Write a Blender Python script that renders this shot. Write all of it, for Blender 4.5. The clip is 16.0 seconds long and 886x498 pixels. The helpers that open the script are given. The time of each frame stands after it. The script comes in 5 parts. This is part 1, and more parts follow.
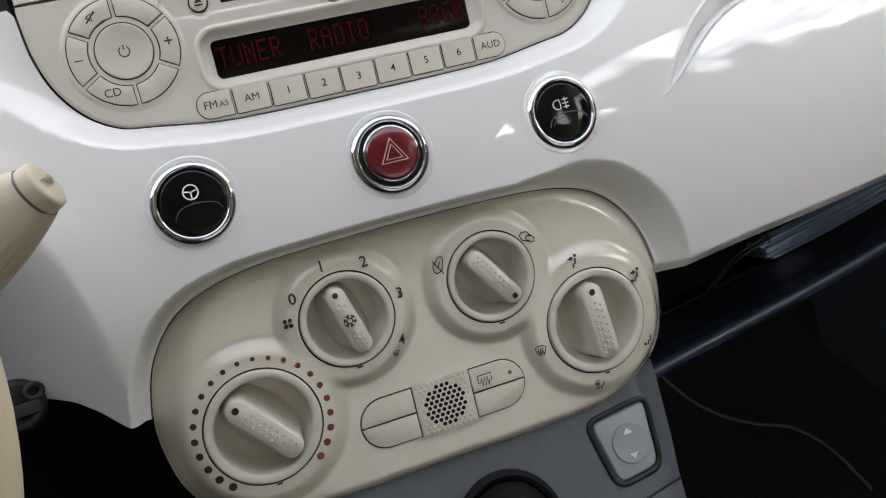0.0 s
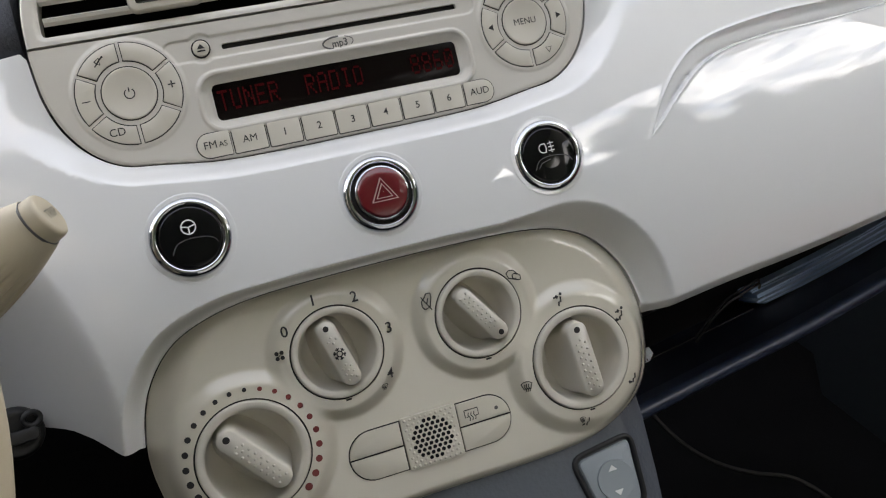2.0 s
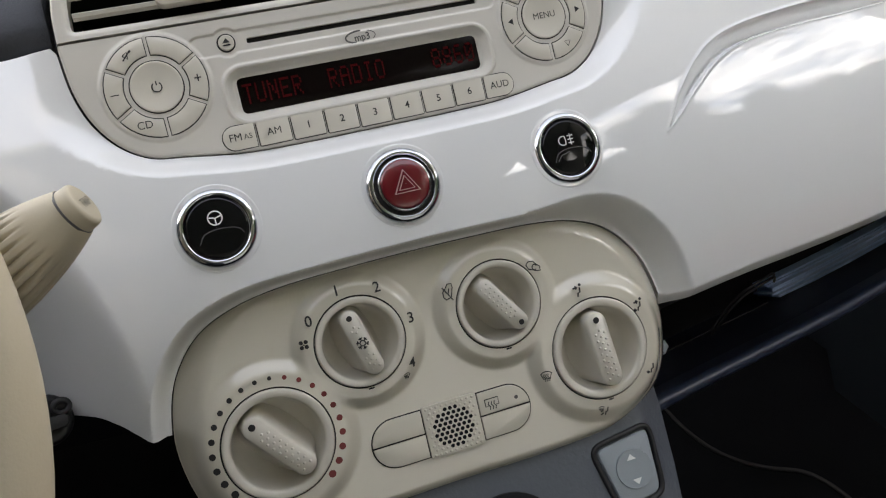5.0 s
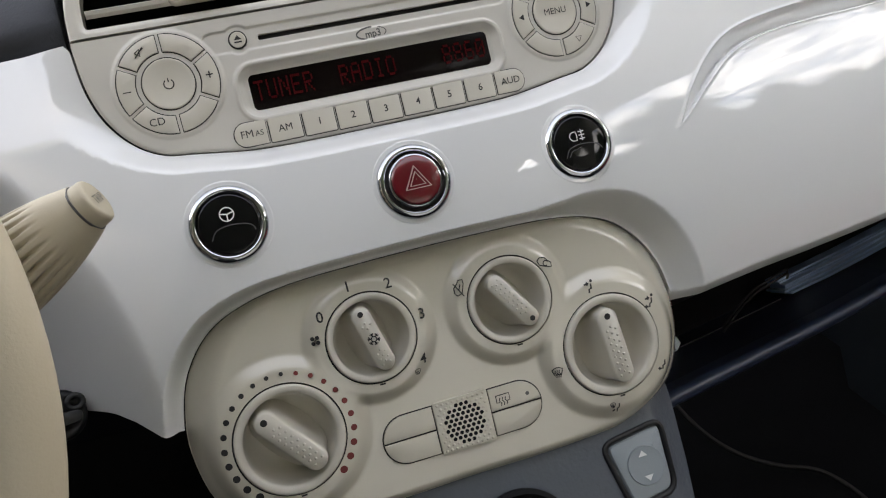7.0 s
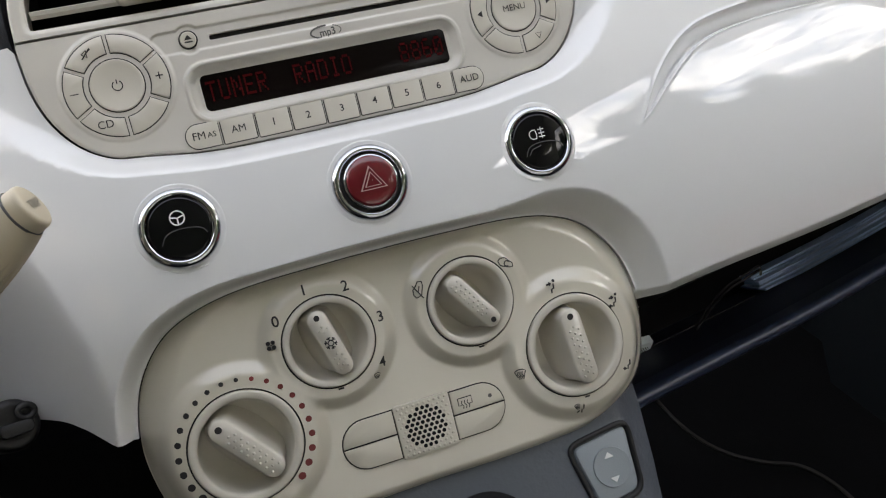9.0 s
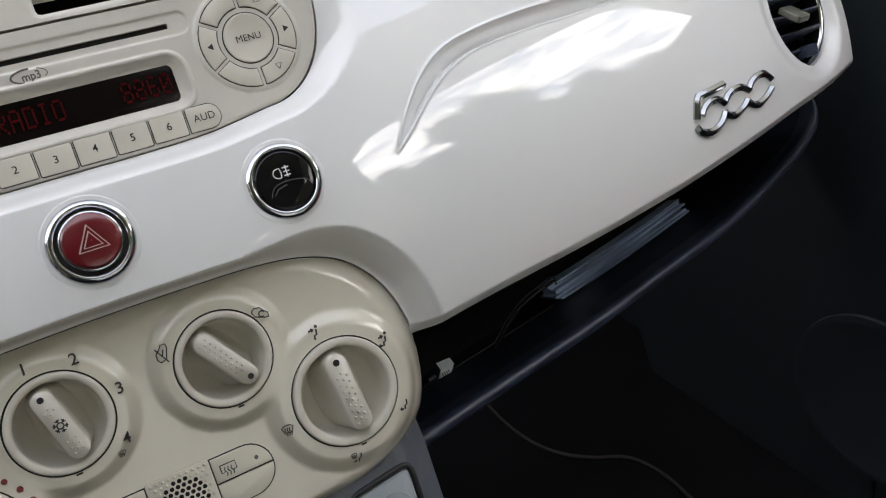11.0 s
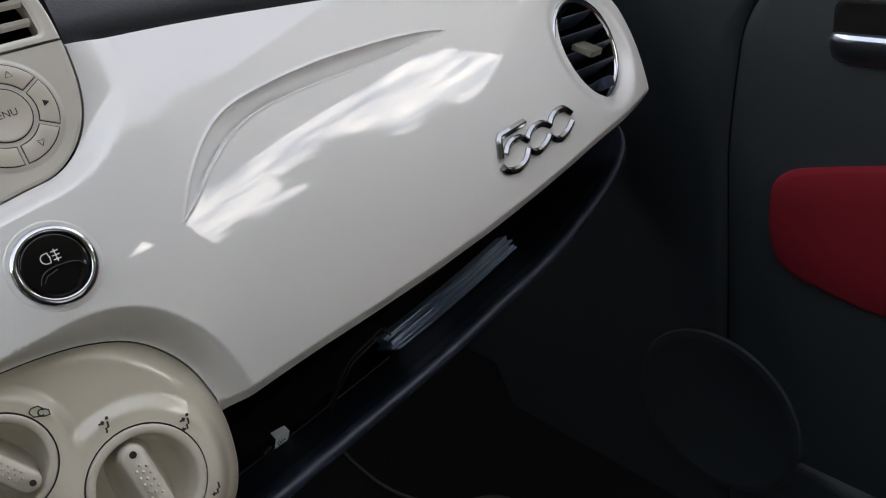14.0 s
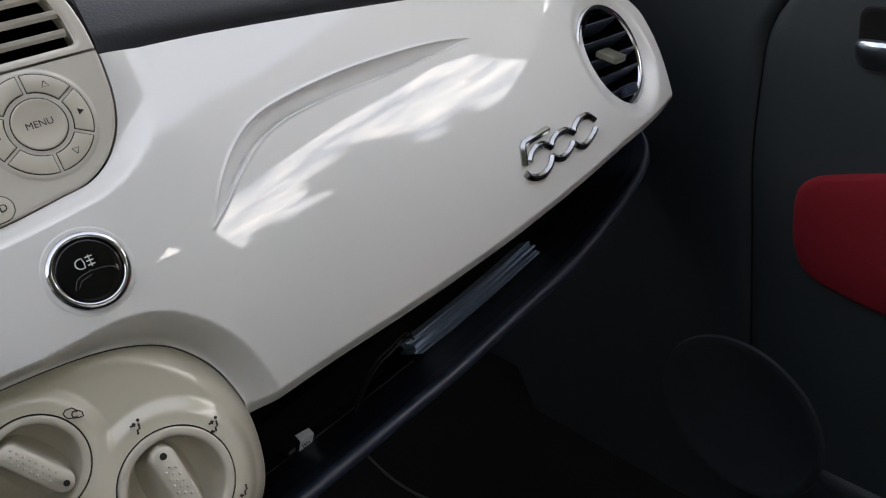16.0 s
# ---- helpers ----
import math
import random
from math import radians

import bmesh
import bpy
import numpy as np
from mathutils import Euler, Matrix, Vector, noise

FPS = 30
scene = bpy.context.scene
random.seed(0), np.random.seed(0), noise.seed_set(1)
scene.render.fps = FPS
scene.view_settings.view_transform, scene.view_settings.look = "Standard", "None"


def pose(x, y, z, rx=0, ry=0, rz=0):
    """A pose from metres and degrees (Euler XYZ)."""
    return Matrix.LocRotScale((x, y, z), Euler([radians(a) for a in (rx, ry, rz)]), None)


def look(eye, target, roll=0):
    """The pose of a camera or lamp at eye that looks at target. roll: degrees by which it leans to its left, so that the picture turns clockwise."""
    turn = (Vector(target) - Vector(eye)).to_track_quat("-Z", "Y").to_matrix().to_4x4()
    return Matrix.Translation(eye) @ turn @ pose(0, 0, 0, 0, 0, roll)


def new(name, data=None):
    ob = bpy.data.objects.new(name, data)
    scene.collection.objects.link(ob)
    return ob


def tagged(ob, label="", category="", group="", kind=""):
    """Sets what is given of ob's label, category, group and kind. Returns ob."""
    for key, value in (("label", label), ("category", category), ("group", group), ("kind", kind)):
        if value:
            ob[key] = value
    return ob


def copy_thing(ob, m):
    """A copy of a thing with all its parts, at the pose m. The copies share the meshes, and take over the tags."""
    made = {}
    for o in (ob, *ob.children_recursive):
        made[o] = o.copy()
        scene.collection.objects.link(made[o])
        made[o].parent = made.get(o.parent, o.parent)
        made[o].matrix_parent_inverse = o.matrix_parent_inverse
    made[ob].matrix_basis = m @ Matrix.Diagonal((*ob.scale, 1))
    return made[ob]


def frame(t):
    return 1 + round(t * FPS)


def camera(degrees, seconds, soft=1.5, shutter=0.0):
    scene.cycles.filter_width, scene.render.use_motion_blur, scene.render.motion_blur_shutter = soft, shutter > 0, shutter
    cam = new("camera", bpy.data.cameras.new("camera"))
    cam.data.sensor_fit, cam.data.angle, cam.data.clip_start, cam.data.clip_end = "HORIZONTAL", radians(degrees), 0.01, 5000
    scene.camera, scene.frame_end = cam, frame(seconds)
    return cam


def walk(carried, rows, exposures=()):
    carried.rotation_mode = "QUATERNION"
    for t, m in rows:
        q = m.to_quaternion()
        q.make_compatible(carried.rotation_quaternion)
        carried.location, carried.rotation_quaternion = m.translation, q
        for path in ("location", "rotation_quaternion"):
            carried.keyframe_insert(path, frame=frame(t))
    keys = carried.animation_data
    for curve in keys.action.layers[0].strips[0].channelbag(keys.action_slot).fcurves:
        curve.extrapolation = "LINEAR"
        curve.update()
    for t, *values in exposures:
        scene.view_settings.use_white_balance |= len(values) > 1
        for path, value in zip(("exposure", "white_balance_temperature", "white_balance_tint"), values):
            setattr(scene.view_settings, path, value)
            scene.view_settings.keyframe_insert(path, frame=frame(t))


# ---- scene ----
cam = camera(54.49, 16.0, 1.15)
PATH = [
    (0, pose(-0.0977, -0.3716, 0.7936, 58.885, 5.444, -21.045)),
    (0.5, pose(-0.1074, -0.3846, 0.8040, 60.498, 4.872, -20.564)),
    (1, pose(-0.1121, -0.3915, 0.8081, 61.680, 4.672, -20.306)),
    (1.5, pose(-0.1001, -0.3898, 0.7991, 62.187, 4.728, -19.890)),
    (2, pose(-0.0934, -0.3909, 0.7943, 62.299, 5.216, -20.213)),
    (2.5, pose(-0.0987, -0.3929, 0.7965, 62.280, 5.197, -20.047)),
    (3, pose(-0.1050, -0.3918, 0.7950, 62.116, 5.027, -19.886)),
    (3.5, pose(-0.0999, -0.3953, 0.7983, 62.180, 5.209, -19.755)),
    (4, pose(-0.0976, -0.3960, 0.7948, 62.264, 5.506, -19.790)),
    (4.5, pose(-0.1023, -0.3955, 0.7942, 62.273, 5.459, -19.812)),
    (7, pose(-0.1022, -0.3962, 0.7935, 62.180, 5.905, -19.059)),
    (7.5, pose(-0.1018, -0.3946, 0.7922, 62.086, 5.966, -19.214)),
    (8, pose(-0.0882, -0.3965, 0.7906, 62.140, 6.248, -19.479)),
    (10.3, pose(-0.0821, -0.3936, 0.7853, 61.880, 5.643, -21.188)),
    (10.5, pose(-0.0758, -0.3917, 0.7805, 61.966, 6.281, -22.937)),
    (10.6, pose(-0.0612, -0.3867, 0.7823, 61.156, 6.289, -23.083)),
    (10.7, pose(-0.0605, -0.3909, 0.7807, 61.553, 5.566, -25.805)),
    (11, pose(-0.0206, -0.3864, 0.7879, 61.062, 6.167, -30.556)),
    (11.5, pose(0.0108, -0.3866, 0.7866, 62.455, 7.171, -36.076)),
    (12, pose(0.0349, -0.3939, 0.7783, 62.611, 8.090, -39.262)),
    (12.5, pose(0.0397, -0.3927, 0.7698, 62.806, 7.493, -41.068)),
    (13, pose(0.0316, -0.3931, 0.7726, 62.930, 7.564, -41.093)),
    (13.5, pose(0.0247, -0.3956, 0.7801, 62.757, 7.515, -40.956)),
    (14, pose(0.0197, -0.3966, 0.7824, 62.840, 7.587, -40.744)),
    (14.5, pose(0.0179, -0.3948, 0.7838, 62.988, 7.536, -40.395)),
    (15, pose(0.0179, -0.3967, 0.7848, 63.070, 7.692, -40.121)),
    (15.5, pose(0.0132, -0.3952, 0.7871, 62.978, 7.697, -39.652)),
    (16, pose(0.0163, -0.3983, 0.7876, 63.135, 7.934, -39.361)),
]
# path end
walk(cam, PATH, [(0.0, 1.98, 7700, 10.8), (1.0, 1.70, 7700, 10.8), (2.0, 1.82, 7700, 10.8), (8.0, 1.82, 7700, 10.8), (10.4, 1.92, 7700, 10.8), (11.0, 1.92, 7700, 10.8), (11.4, 1.55, 7650, 11.5), (16.0, 1.55, 7650, 11.5)])

# ---- world and light ----
TILT = radians(25)
S = 1.1
DASH = Matrix.Translation((0, 0, 0.62)) @ Matrix(((1, 0, 0, 0), (0, math.sin(TILT), -math.cos(TILT), 0), (0, math.cos(TILT), math.sin(TILT), 0), (0, 0, 0, 1)))
SUN_AZ, SUN_EL = radians(184), radians(40)

world = bpy.data.worlds.new("sky")
scene.world = world
world.use_nodes = True
wn, wl = world.node_tree.nodes, world.node_tree.links
wn.clear()
sky = wn.new("ShaderNodeTexSky")
sky.sky_type, sky.sun_disc, sky.sun_elevation, sky.sun_rotation = "NISHITA", False, SUN_EL, SUN_AZ
coord = wn.new("ShaderNodeTexCoord")
stretch = wn.new("ShaderNodeMapping")
stretch.inputs["Scale"].default_value = (1.5, 1.5, 5.0)
puff = wn.new("ShaderNodeTexNoise")
puff.inputs["Scale"].default_value, puff.inputs["Detail"].default_value, puff.inputs["Roughness"].default_value = 8.0, 12, 0.72
ramp = wn.new("ShaderNodeValToRGB")
ramp.color_ramp.elements[0].position, ramp.color_ramp.elements[1].position = 0.40, 0.66
cloud = wn.new("ShaderNodeMix")
cloud.data_type = "RGBA"
cloud.inputs["B"].default_value = (18.0, 18.3, 19.0, 1)
back = wn.new("ShaderNodeBackground")
back.inputs["Strength"].default_value = 0.14
wout = wn.new("ShaderNodeOutputWorld")
wl.new(coord.outputs["Generated"], stretch.inputs["Vector"])
wl.new(stretch.outputs["Vector"], puff.inputs["Vector"])
wl.new(puff.outputs["Fac"], ramp.inputs["Fac"])
split = wn.new("ShaderNodeSeparateXYZ")
thin = wn.new("ShaderNodeMapRange")
thin.inputs["From Min"].default_value, thin.inputs["From Max"].default_value = 0.58, 0.70
thin.inputs["To Min"].default_value, thin.inputs["To Max"].default_value = 1.0, 0.0
haze = wn.new("ShaderNodeMapRange")
haze.inputs["From Min"].default_value, haze.inputs["From Max"].default_value = 0.54, 0.74
haze.inputs["To Min"].default_value, haze.inputs["To Max"].default_value = 0.0, 0.11
whole = wn.new("ShaderNodeMath")
cover = wn.new("ShaderNodeMath")
cover.operation = "MULTIPLY"
wl.new(coord.outputs["Generated"], split.inputs["Vector"])
wl.new(split.outputs["Z"], thin.inputs["Value"])
wl.new(thin.outputs["Result"], cover.inputs[0])
wl.new(ramp.outputs["Color"], cover.inputs[1])
wl.new(split.outputs["Z"], haze.inputs["Value"])
wl.new(cover.outputs[0], whole.inputs[0])
wl.new(haze.outputs["Result"], whole.inputs[1])
wl.new(whole.outputs[0], cloud.inputs["Factor"])
wl.new(sky.outputs["Color"], cloud.inputs["A"])
wl.new(cloud.outputs["Result"], back.inputs["Color"])
wl.new(back.outputs["Background"], wout.inputs["Surface"])

sun = new("sun", bpy.data.lights.new("sun", "SUN"))
sun.data.energy, sun.data.angle, sun.data.color = 2.5, radians(0.6), (1.0, 0.95, 0.88)
sun.matrix_world = look((0, 0, 0), (-math.sin(SUN_AZ) * math.cos(SUN_EL), -math.cos(SUN_AZ) * math.cos(SUN_EL), -math.sin(SUN_EL)))


# ---- materials ----
def material(name, color, rough=0.5, metal=0.0, coat=0.0, grain=0.0, grain_size=900.0, vary=0.06, patch=14.0, sheen=0.0, emit=0.0, coat_rough=0.03, ior=1.5, coat_ior=1.5):
    """A painted, moulded or woven surface: base colour with two scales of variation, and fine relief."""
    m = bpy.data.materials.new(name)
    m.use_nodes = True
    n, l = m.node_tree.nodes, m.node_tree.links
    b = n["Principled BSDF"]
    b.inputs["Metallic"].default_value = metal
    b.inputs["IOR"].default_value = ior
    b.inputs["Coat Weight"].default_value = coat
    b.inputs["Coat Roughness"].default_value = coat_rough
    b.inputs["Coat IOR"].default_value = coat_ior
    b.inputs["Sheen Weight"].default_value = sheen
    tc = n.new("ShaderNodeTexCoord")
    big, fine = n.new("ShaderNodeTexNoise"), n.new("ShaderNodeTexNoise")
    big.inputs["Scale"].default_value, big.inputs["Detail"].default_value = patch, 4
    fine.inputs["Scale"].default_value, fine.inputs["Detail"].default_value = grain_size, 3
    l.new(tc.outputs["Object"], big.inputs["Vector"])
    l.new(tc.outputs["Object"], fine.inputs["Vector"])
    add = n.new("ShaderNodeMath")
    add.operation = "MULTIPLY_ADD"
    add.inputs[1].default_value = 0.5
    l.new(fine.outputs["Fac"], add.inputs[0])
    l.new(big.outputs["Fac"], add.inputs[2])
    mix = n.new("ShaderNodeMix")
    mix.data_type = "RGBA"
    mix.inputs["A"].default_value = (*[c * (1 - vary) for c in color], 1)
    mix.inputs["B"].default_value = (*[min(1, c * (1 + vary)) for c in color], 1)
    l.new(add.outputs[0], mix.inputs["Factor"])
    l.new(mix.outputs["Result"], b.inputs["Base Color"])
    rr = n.new("ShaderNodeMapRange")
    rr.inputs["From Min"].default_value, rr.inputs["From Max"].default_value = 0.3, 0.7
    rr.inputs["To Min"].default_value, rr.inputs["To Max"].default_value = max(0.0, rough - 0.02), min(1.0, rough + 0.02)
    l.new(big.outputs["Fac"], rr.inputs["Value"])
    l.new(rr.outputs["Result"], b.inputs["Roughness"])
    if grain:
        bump = n.new("ShaderNodeBump")
        bump.inputs["Strength"].default_value, bump.inputs["Distance"].default_value = grain, 0.0004
        l.new(fine.outputs["Fac"], bump.inputs["Height"])
        l.new(bump.outputs["Normal"], b.inputs["Normal"])
    if emit:
        b.inputs["Emission Color"].default_value = (*color, 1)
        b.inputs["Emission Strength"].default_value = emit
    return m


PAINT = material("pearl_white_paint", (0.78, 0.78, 0.77), 0.4, coat=1.0, vary=0.012, patch=6, coat_rough=0.0, coat_ior=1.85, ior=1.12)
IVORY = material("ivory_plastic", (0.610, 0.570, 0.470), 0.24, coat=1.0, coat_rough=0.05, grain=0.05, grain_size=1500, vary=0.014, patch=9)
IVORY_RADIO = material("ivory_radio_plastic", (0.60, 0.57, 0.51), 0.36, grain=0.08, grain_size=1500, vary=0.03, patch=25)
IVORY_GRIP = material("ivory_grip_plastic", (0.600, 0.563, 0.482), 0.30, coat=0.6, coat_rough=0.12, grain=0.06, grain_size=1500, vary=0.03, patch=30)
LEATHER = material("ivory_leather", (0.50, 0.43, 0.315), 0.45, grain=0.25, grain_size=700, vary=0.05, patch=12)
STALK = material("ivory_stalk_plastic", (0.44, 0.385, 0.285), 0.45, grain=0.10, grain_size=1200, vary=0.04)
PADDED = material("dark_padded_plastic", (0.022, 0.025, 0.032), 0.55, grain=0.9, grain_size=620, vary=0.15)
CONSOLE = material("slate_plastic", (0.084, 0.095, 0.110), 0.34, grain=1.0, grain_size=360, vary=0.12)
SHELF = material("black_plastic", (0.022, 0.032, 0.058), 0.40, coat=0.25, coat_rough=0.28, grain=0.08, grain_size=800, vary=0.15)
SHELF_FLOOR = material("dull_black_plastic", (0.020, 0.027, 0.046), 0.50, ior=1.40, grain=0.3, grain_size=700, vary=0.15)
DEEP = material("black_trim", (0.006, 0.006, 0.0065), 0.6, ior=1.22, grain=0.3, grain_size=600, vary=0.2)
CARPET = material("black_carpet", (0.009, 0.009, 0.0095), 0.95, ior=1.15, grain=1.0, grain_size=500, vary=0.3)
DOOR = material("charcoal_door_plastic", (0.0220, 0.0280, 0.0325), 0.55, ior=1.40, grain=0.7, grain_size=700, vary=0.12)
FABRIC = material("red_fabric", (0.165, 0.008, 0.015), 0.85, ior=1.3, grain=0.8, grain_size=900, vary=0.15)
CHROME = material("chrome", (0.58, 0.59, 0.62), 0.045, metal=1.0, vary=0.01)
SATIN_CHROME = material("satin_chrome", (0.38, 0.39, 0.40), 0.16, metal=1.0, vary=0.02)
HANDLE_CHROME = material("satin_handle_chrome", (0.46, 0.52, 0.60), 0.30, metal=1.0, vary=0.03)
DARK_CHROME = material("dark_chrome", (0.11, 0.11, 0.12), 0.12, metal=1.0, vary=0.05)
BLACK_GLOSS = material("black_gloss", (0.004, 0.004, 0.005), 0.05, ior=1.42, vary=0.1)
RED_CAP = material("red_button_plastic", (0.135, 0.004, 0.010), 0.25, coat=0.9, vary=0.08)
LEGEND = material("dark_print", (0.016, 0.015, 0.015), 0.6, vary=0.1)
LEGEND_RED = material("red_print", (0.17, 0.025, 0.022), 0.6, vary=0.1)
LEGEND_SOFT = material("grey_print", (0.10, 0.096, 0.088), 0.6, vary=0.1)
DARK_LINE = material("dull_grey_line", (0.07, 0.07, 0.075), 0.4, vary=0.1)
WHITE_PRINT = material("white_print", (0.70, 0.70, 0.68), 0.5, vary=0.03)
PINK_PRINT = material("pale_red_print", (0.62, 0.38, 0.38), 0.5, vary=0.03)
GAP = material("dark_gap", (0.012, 0.011, 0.010), 0.8, vary=0.1)
SCREEN = material("display_glass", (0.005, 0.003, 0.003), 0.16, ior=1.25, vary=0.1)
GLOW = material("red_readout", (0.06, 0.004, 0.005), 0.7, ior=1.1, emit=0.006, vary=0.02)
GREY_SWITCH = material("grey_switch_plastic", (0.24, 0.27, 0.285), 0.40, grain=0.2, grain_size=1200, vary=0.04)
FRAME_BLACK = material("satin_black_plastic", (0.006, 0.006, 0.007), 0.45, grain=0.2, grain_size=900, vary=0.1)
VENT_TAB = material("olive_grey_plastic", (0.11, 0.11, 0.085), 0.38, vary=0.05)
CABLE = material("charcoal_cable", (0.050, 0.047, 0.044), 0.7, ior=1.25, vary=0.1)
THIN_WIRE = material("dull_dark_wire", (0.035, 0.033, 0.031), 0.7, ior=1.3, vary=0.1)
PAPER = material("pale_blue_paper", (0.52, 0.68, 1.0), 0.32, coat=0.6, coat_rough=0.25, vary=0.10, patch=60)
TAG = material("white_tag", (0.86, 0.92, 0.97), 0.7, vary=0.05)
HEADLINER = material("ivory_headliner", (0.56, 0.54, 0.49), 0.95, grain=0.6, grain_size=400, vary=0.06)
# extra pale, only for the added wall that bounces light onto the dash
BOUNCE_PALE = material("pale_ivory_trim", (0.80, 0.785, 0.745), 0.8, grain=0.5, grain_size=400, vary=0.05)
GRASS = material("grass", (0.05, 0.08, 0.03), 0.9, vary=0.4, patch=3, grain_size=30)
LEAF = material("leaves", (0.035, 0.06, 0.025), 0.7, vary=0.4, patch=2, grain_size=20)
BARK = material("bark", (0.10, 0.08, 0.06), 0.9, vary=0.3, patch=5, grain_size=40)


# ---- building helpers; dashboard places are (u, v, w): right, up the face, out of the face ----
def thing(name, at, label, category, group="", turn=None):
    ob = new(name)
    ob.empty_display_size = 0.02
    ob.matrix_world = DASH @ Matrix.Translation(Vector(at) * S) @ (turn or Matrix())
    ob["at"] = 0
    del ob["at"]
    ORIGIN[ob.name] = Vector(at)
    return tagged(ob, label, category, group)


ORIGIN = {}


def origin(ob):
    while ob.name not in ORIGIN:
        ob = ob.parent
    return ORIGIN[ob.name]


def link_mesh(name, mesh, mat, parent, label="", kind=""):
    ob = new(name, mesh)
    mesh.materials.clear()
    mesh.materials.append(mat)
    ob.parent = parent
    return tagged(ob, label, kind=kind)


def poly(name, verts, faces, mat, parent, label="", smooth=True, angle=35, kind="", normals=None):
    """A part from verts in dashboard places, scaled and set about its thing's origin."""
    o = origin(parent)
    mesh = bpy.data.meshes.new(name)
    mesh.from_pydata([tuple((Vector(v) - o) * S) for v in verts], [], [tuple(f) for f in faces])
    if normals is None:
        mesh.validate()
    mesh.update()
    if smooth:
        mesh.shade_smooth()
        if normals is None:
            mesh.set_sharp_from_angle(angle=radians(angle))
        else:
            mesh.normals_split_custom_set(normals)
    return link_mesh(name, mesh, mat, parent, label, kind)


def frame_at(c, n, up=(0, 1, 0)):
    """Axes (right, up, normal) at the place c on a surface with normal n."""
    n = Vector(n).normalized()
    r = Vector(up).cross(n).normalized()
    return Vector(c), r, n.cross(r), n


def put(fr, x, y, h):
    return fr[0] + fr[1] * x + fr[2] * y + fr[3] * h


def lathe(name, profile, fr, mat, parent, label="", n=48, closed=False, angle=35):
    verts, faces, m = [], [], len(profile)
    for i in range(n):
        a = 2 * math.pi * i / n
        for r, h in profile:
            verts.append(put(fr, r * math.cos(a), r * math.sin(a), h))
    for i in range(n):
        j = (i + 1) % n
        for k in range(m if closed else m - 1):
            k2 = (k + 1) % m
            faces.append((i * m + k, j * m + k, j * m + k2, i * m + k2))
    return poly(name, verts, faces, mat, parent, label, angle=angle)


def loft(name, loops, mat, parent, label="", cap=(True, True), angle=35, closed=True):
    verts, faces, n = [], [], len(loops[0])
    for lp in loops:
        verts += lp
    for k in range(len(loops) - 1):
        for i in range(n if closed else n - 1):
            j = (i + 1) % n
            faces.append((k * n + i, k * n + j, (k + 1) * n + j, (k + 1) * n + i))
    if cap[0]:
        faces.append(list(range(n))[::-1])
    if cap[1]:
        faces.append([(len(loops) - 1) * n + i for i in range(n)])
    return poly(name, verts, faces, mat, parent, label, angle=angle)


def rounded(w, h, r, n=6):
    """A rounded rectangle about the origin, counter-clockwise."""
    out = []
    for cx, cy, a0 in ((w - r, h - r, 0), (r - w, h - r, 90), (r - w, r - h, 180), (w - r, r - h, 270)):
        for i in range(n + 1):
            a = radians(a0 + 90 * i / n)
            out.append((cx + r * math.cos(a), cy + r * math.sin(a)))
    return out


def inset(loop, d):
    """A counter-clockwise loop moved inwards by d."""
    out, n = [], len(loop)
    for i in range(n):
        a, b, c = Vector(loop[i - 1]), Vector(loop[i]), Vector(loop[(i + 1) % n])
        t = ((b - a).normalized() + (c - b).normalized())
        t = t.normalized() if t.length > 1e-9 else (c - b).normalized()
        out.append((b.x - t.y * d, b.y + t.x * d))
    return out


def slab(name, loop, fr, h0, h1, mat, parent, label="", bevel=0.0006, angle=35):
    """A flat piece with a rounded upper edge over a counter-clockwise loop."""
    rings = [[put(fr, x, y, h0) for x, y in loop]]
    for d, k in ((0.0, 1.0), (0.3, 0.3), (1.0, 0.0)):
        rings.append([put(fr, x, y, h1 - bevel * k) for x, y in inset(loop, bevel * d)])
    return loft(name, rings, mat, parent, label, cap=(False, True), angle=angle)


def spline(points, n=8, closed=False):
    """A smooth curve through points of any dimension."""
    P = [np.array(p, float) for p in points]
    out, m = [], len(P)
    for i in range(m if closed else m - 1):
        if closed:
            a, b, c, d = P[i - 1], P[i], P[(i + 1) % m], P[(i + 2) % m]
        else:
            a, b, c, d = P[max(i - 1, 0)], P[i], P[i + 1], P[min(i + 2, m - 1)]
        for k in range(n):
            t = k / n
            out.append(tuple(0.5 * (2 * b + (c - a) * t + (2 * a - 5 * b + 4 * c - d) * t * t + (3 * b - a - 3 * c + d) * t ** 3)))
    if not closed:
        out.append(tuple(P[-1]))
    return out


def tube(name, path, radius, mat, parent, label="", n=10, closed=False, squash=1.0, angle=50):
    """A round bar along a path of places."""
    P = [Vector(p) for p in path]
    verts, faces, m = [], [], len(P)
    side = None
    for i, p in enumerate(P):
        q = P[(i + 1) % m] if closed or i < m - 1 else p
        o = P[i - 1] if closed or i else p
        d = (q - o).normalized()
        if side is None:
            side = d.orthogonal().normalized()
        side = (side - d * side.dot(d)).normalized()
        up = d.cross(side)
        r = radius[i] if isinstance(radius, list) else radius
        for k in range(n):
            a = 2 * math.pi * k / n
            verts.append(p + side * (r * math.cos(a)) + up * (r * squash * math.sin(a)))
    for i in range(m if closed else m - 1):
        j = (i + 1) % m
        for k in range(n):
            k2 = (k + 1) % n
            faces.append((i * n + k, i * n + k2, j * n + k2, j * n + k))
    if not closed:
        faces.append(list(range(n))[::-1])
        faces.append([(m - 1) * n + k for k in range(n)])
    return poly(name, verts, faces, mat, parent, label, angle=angle)


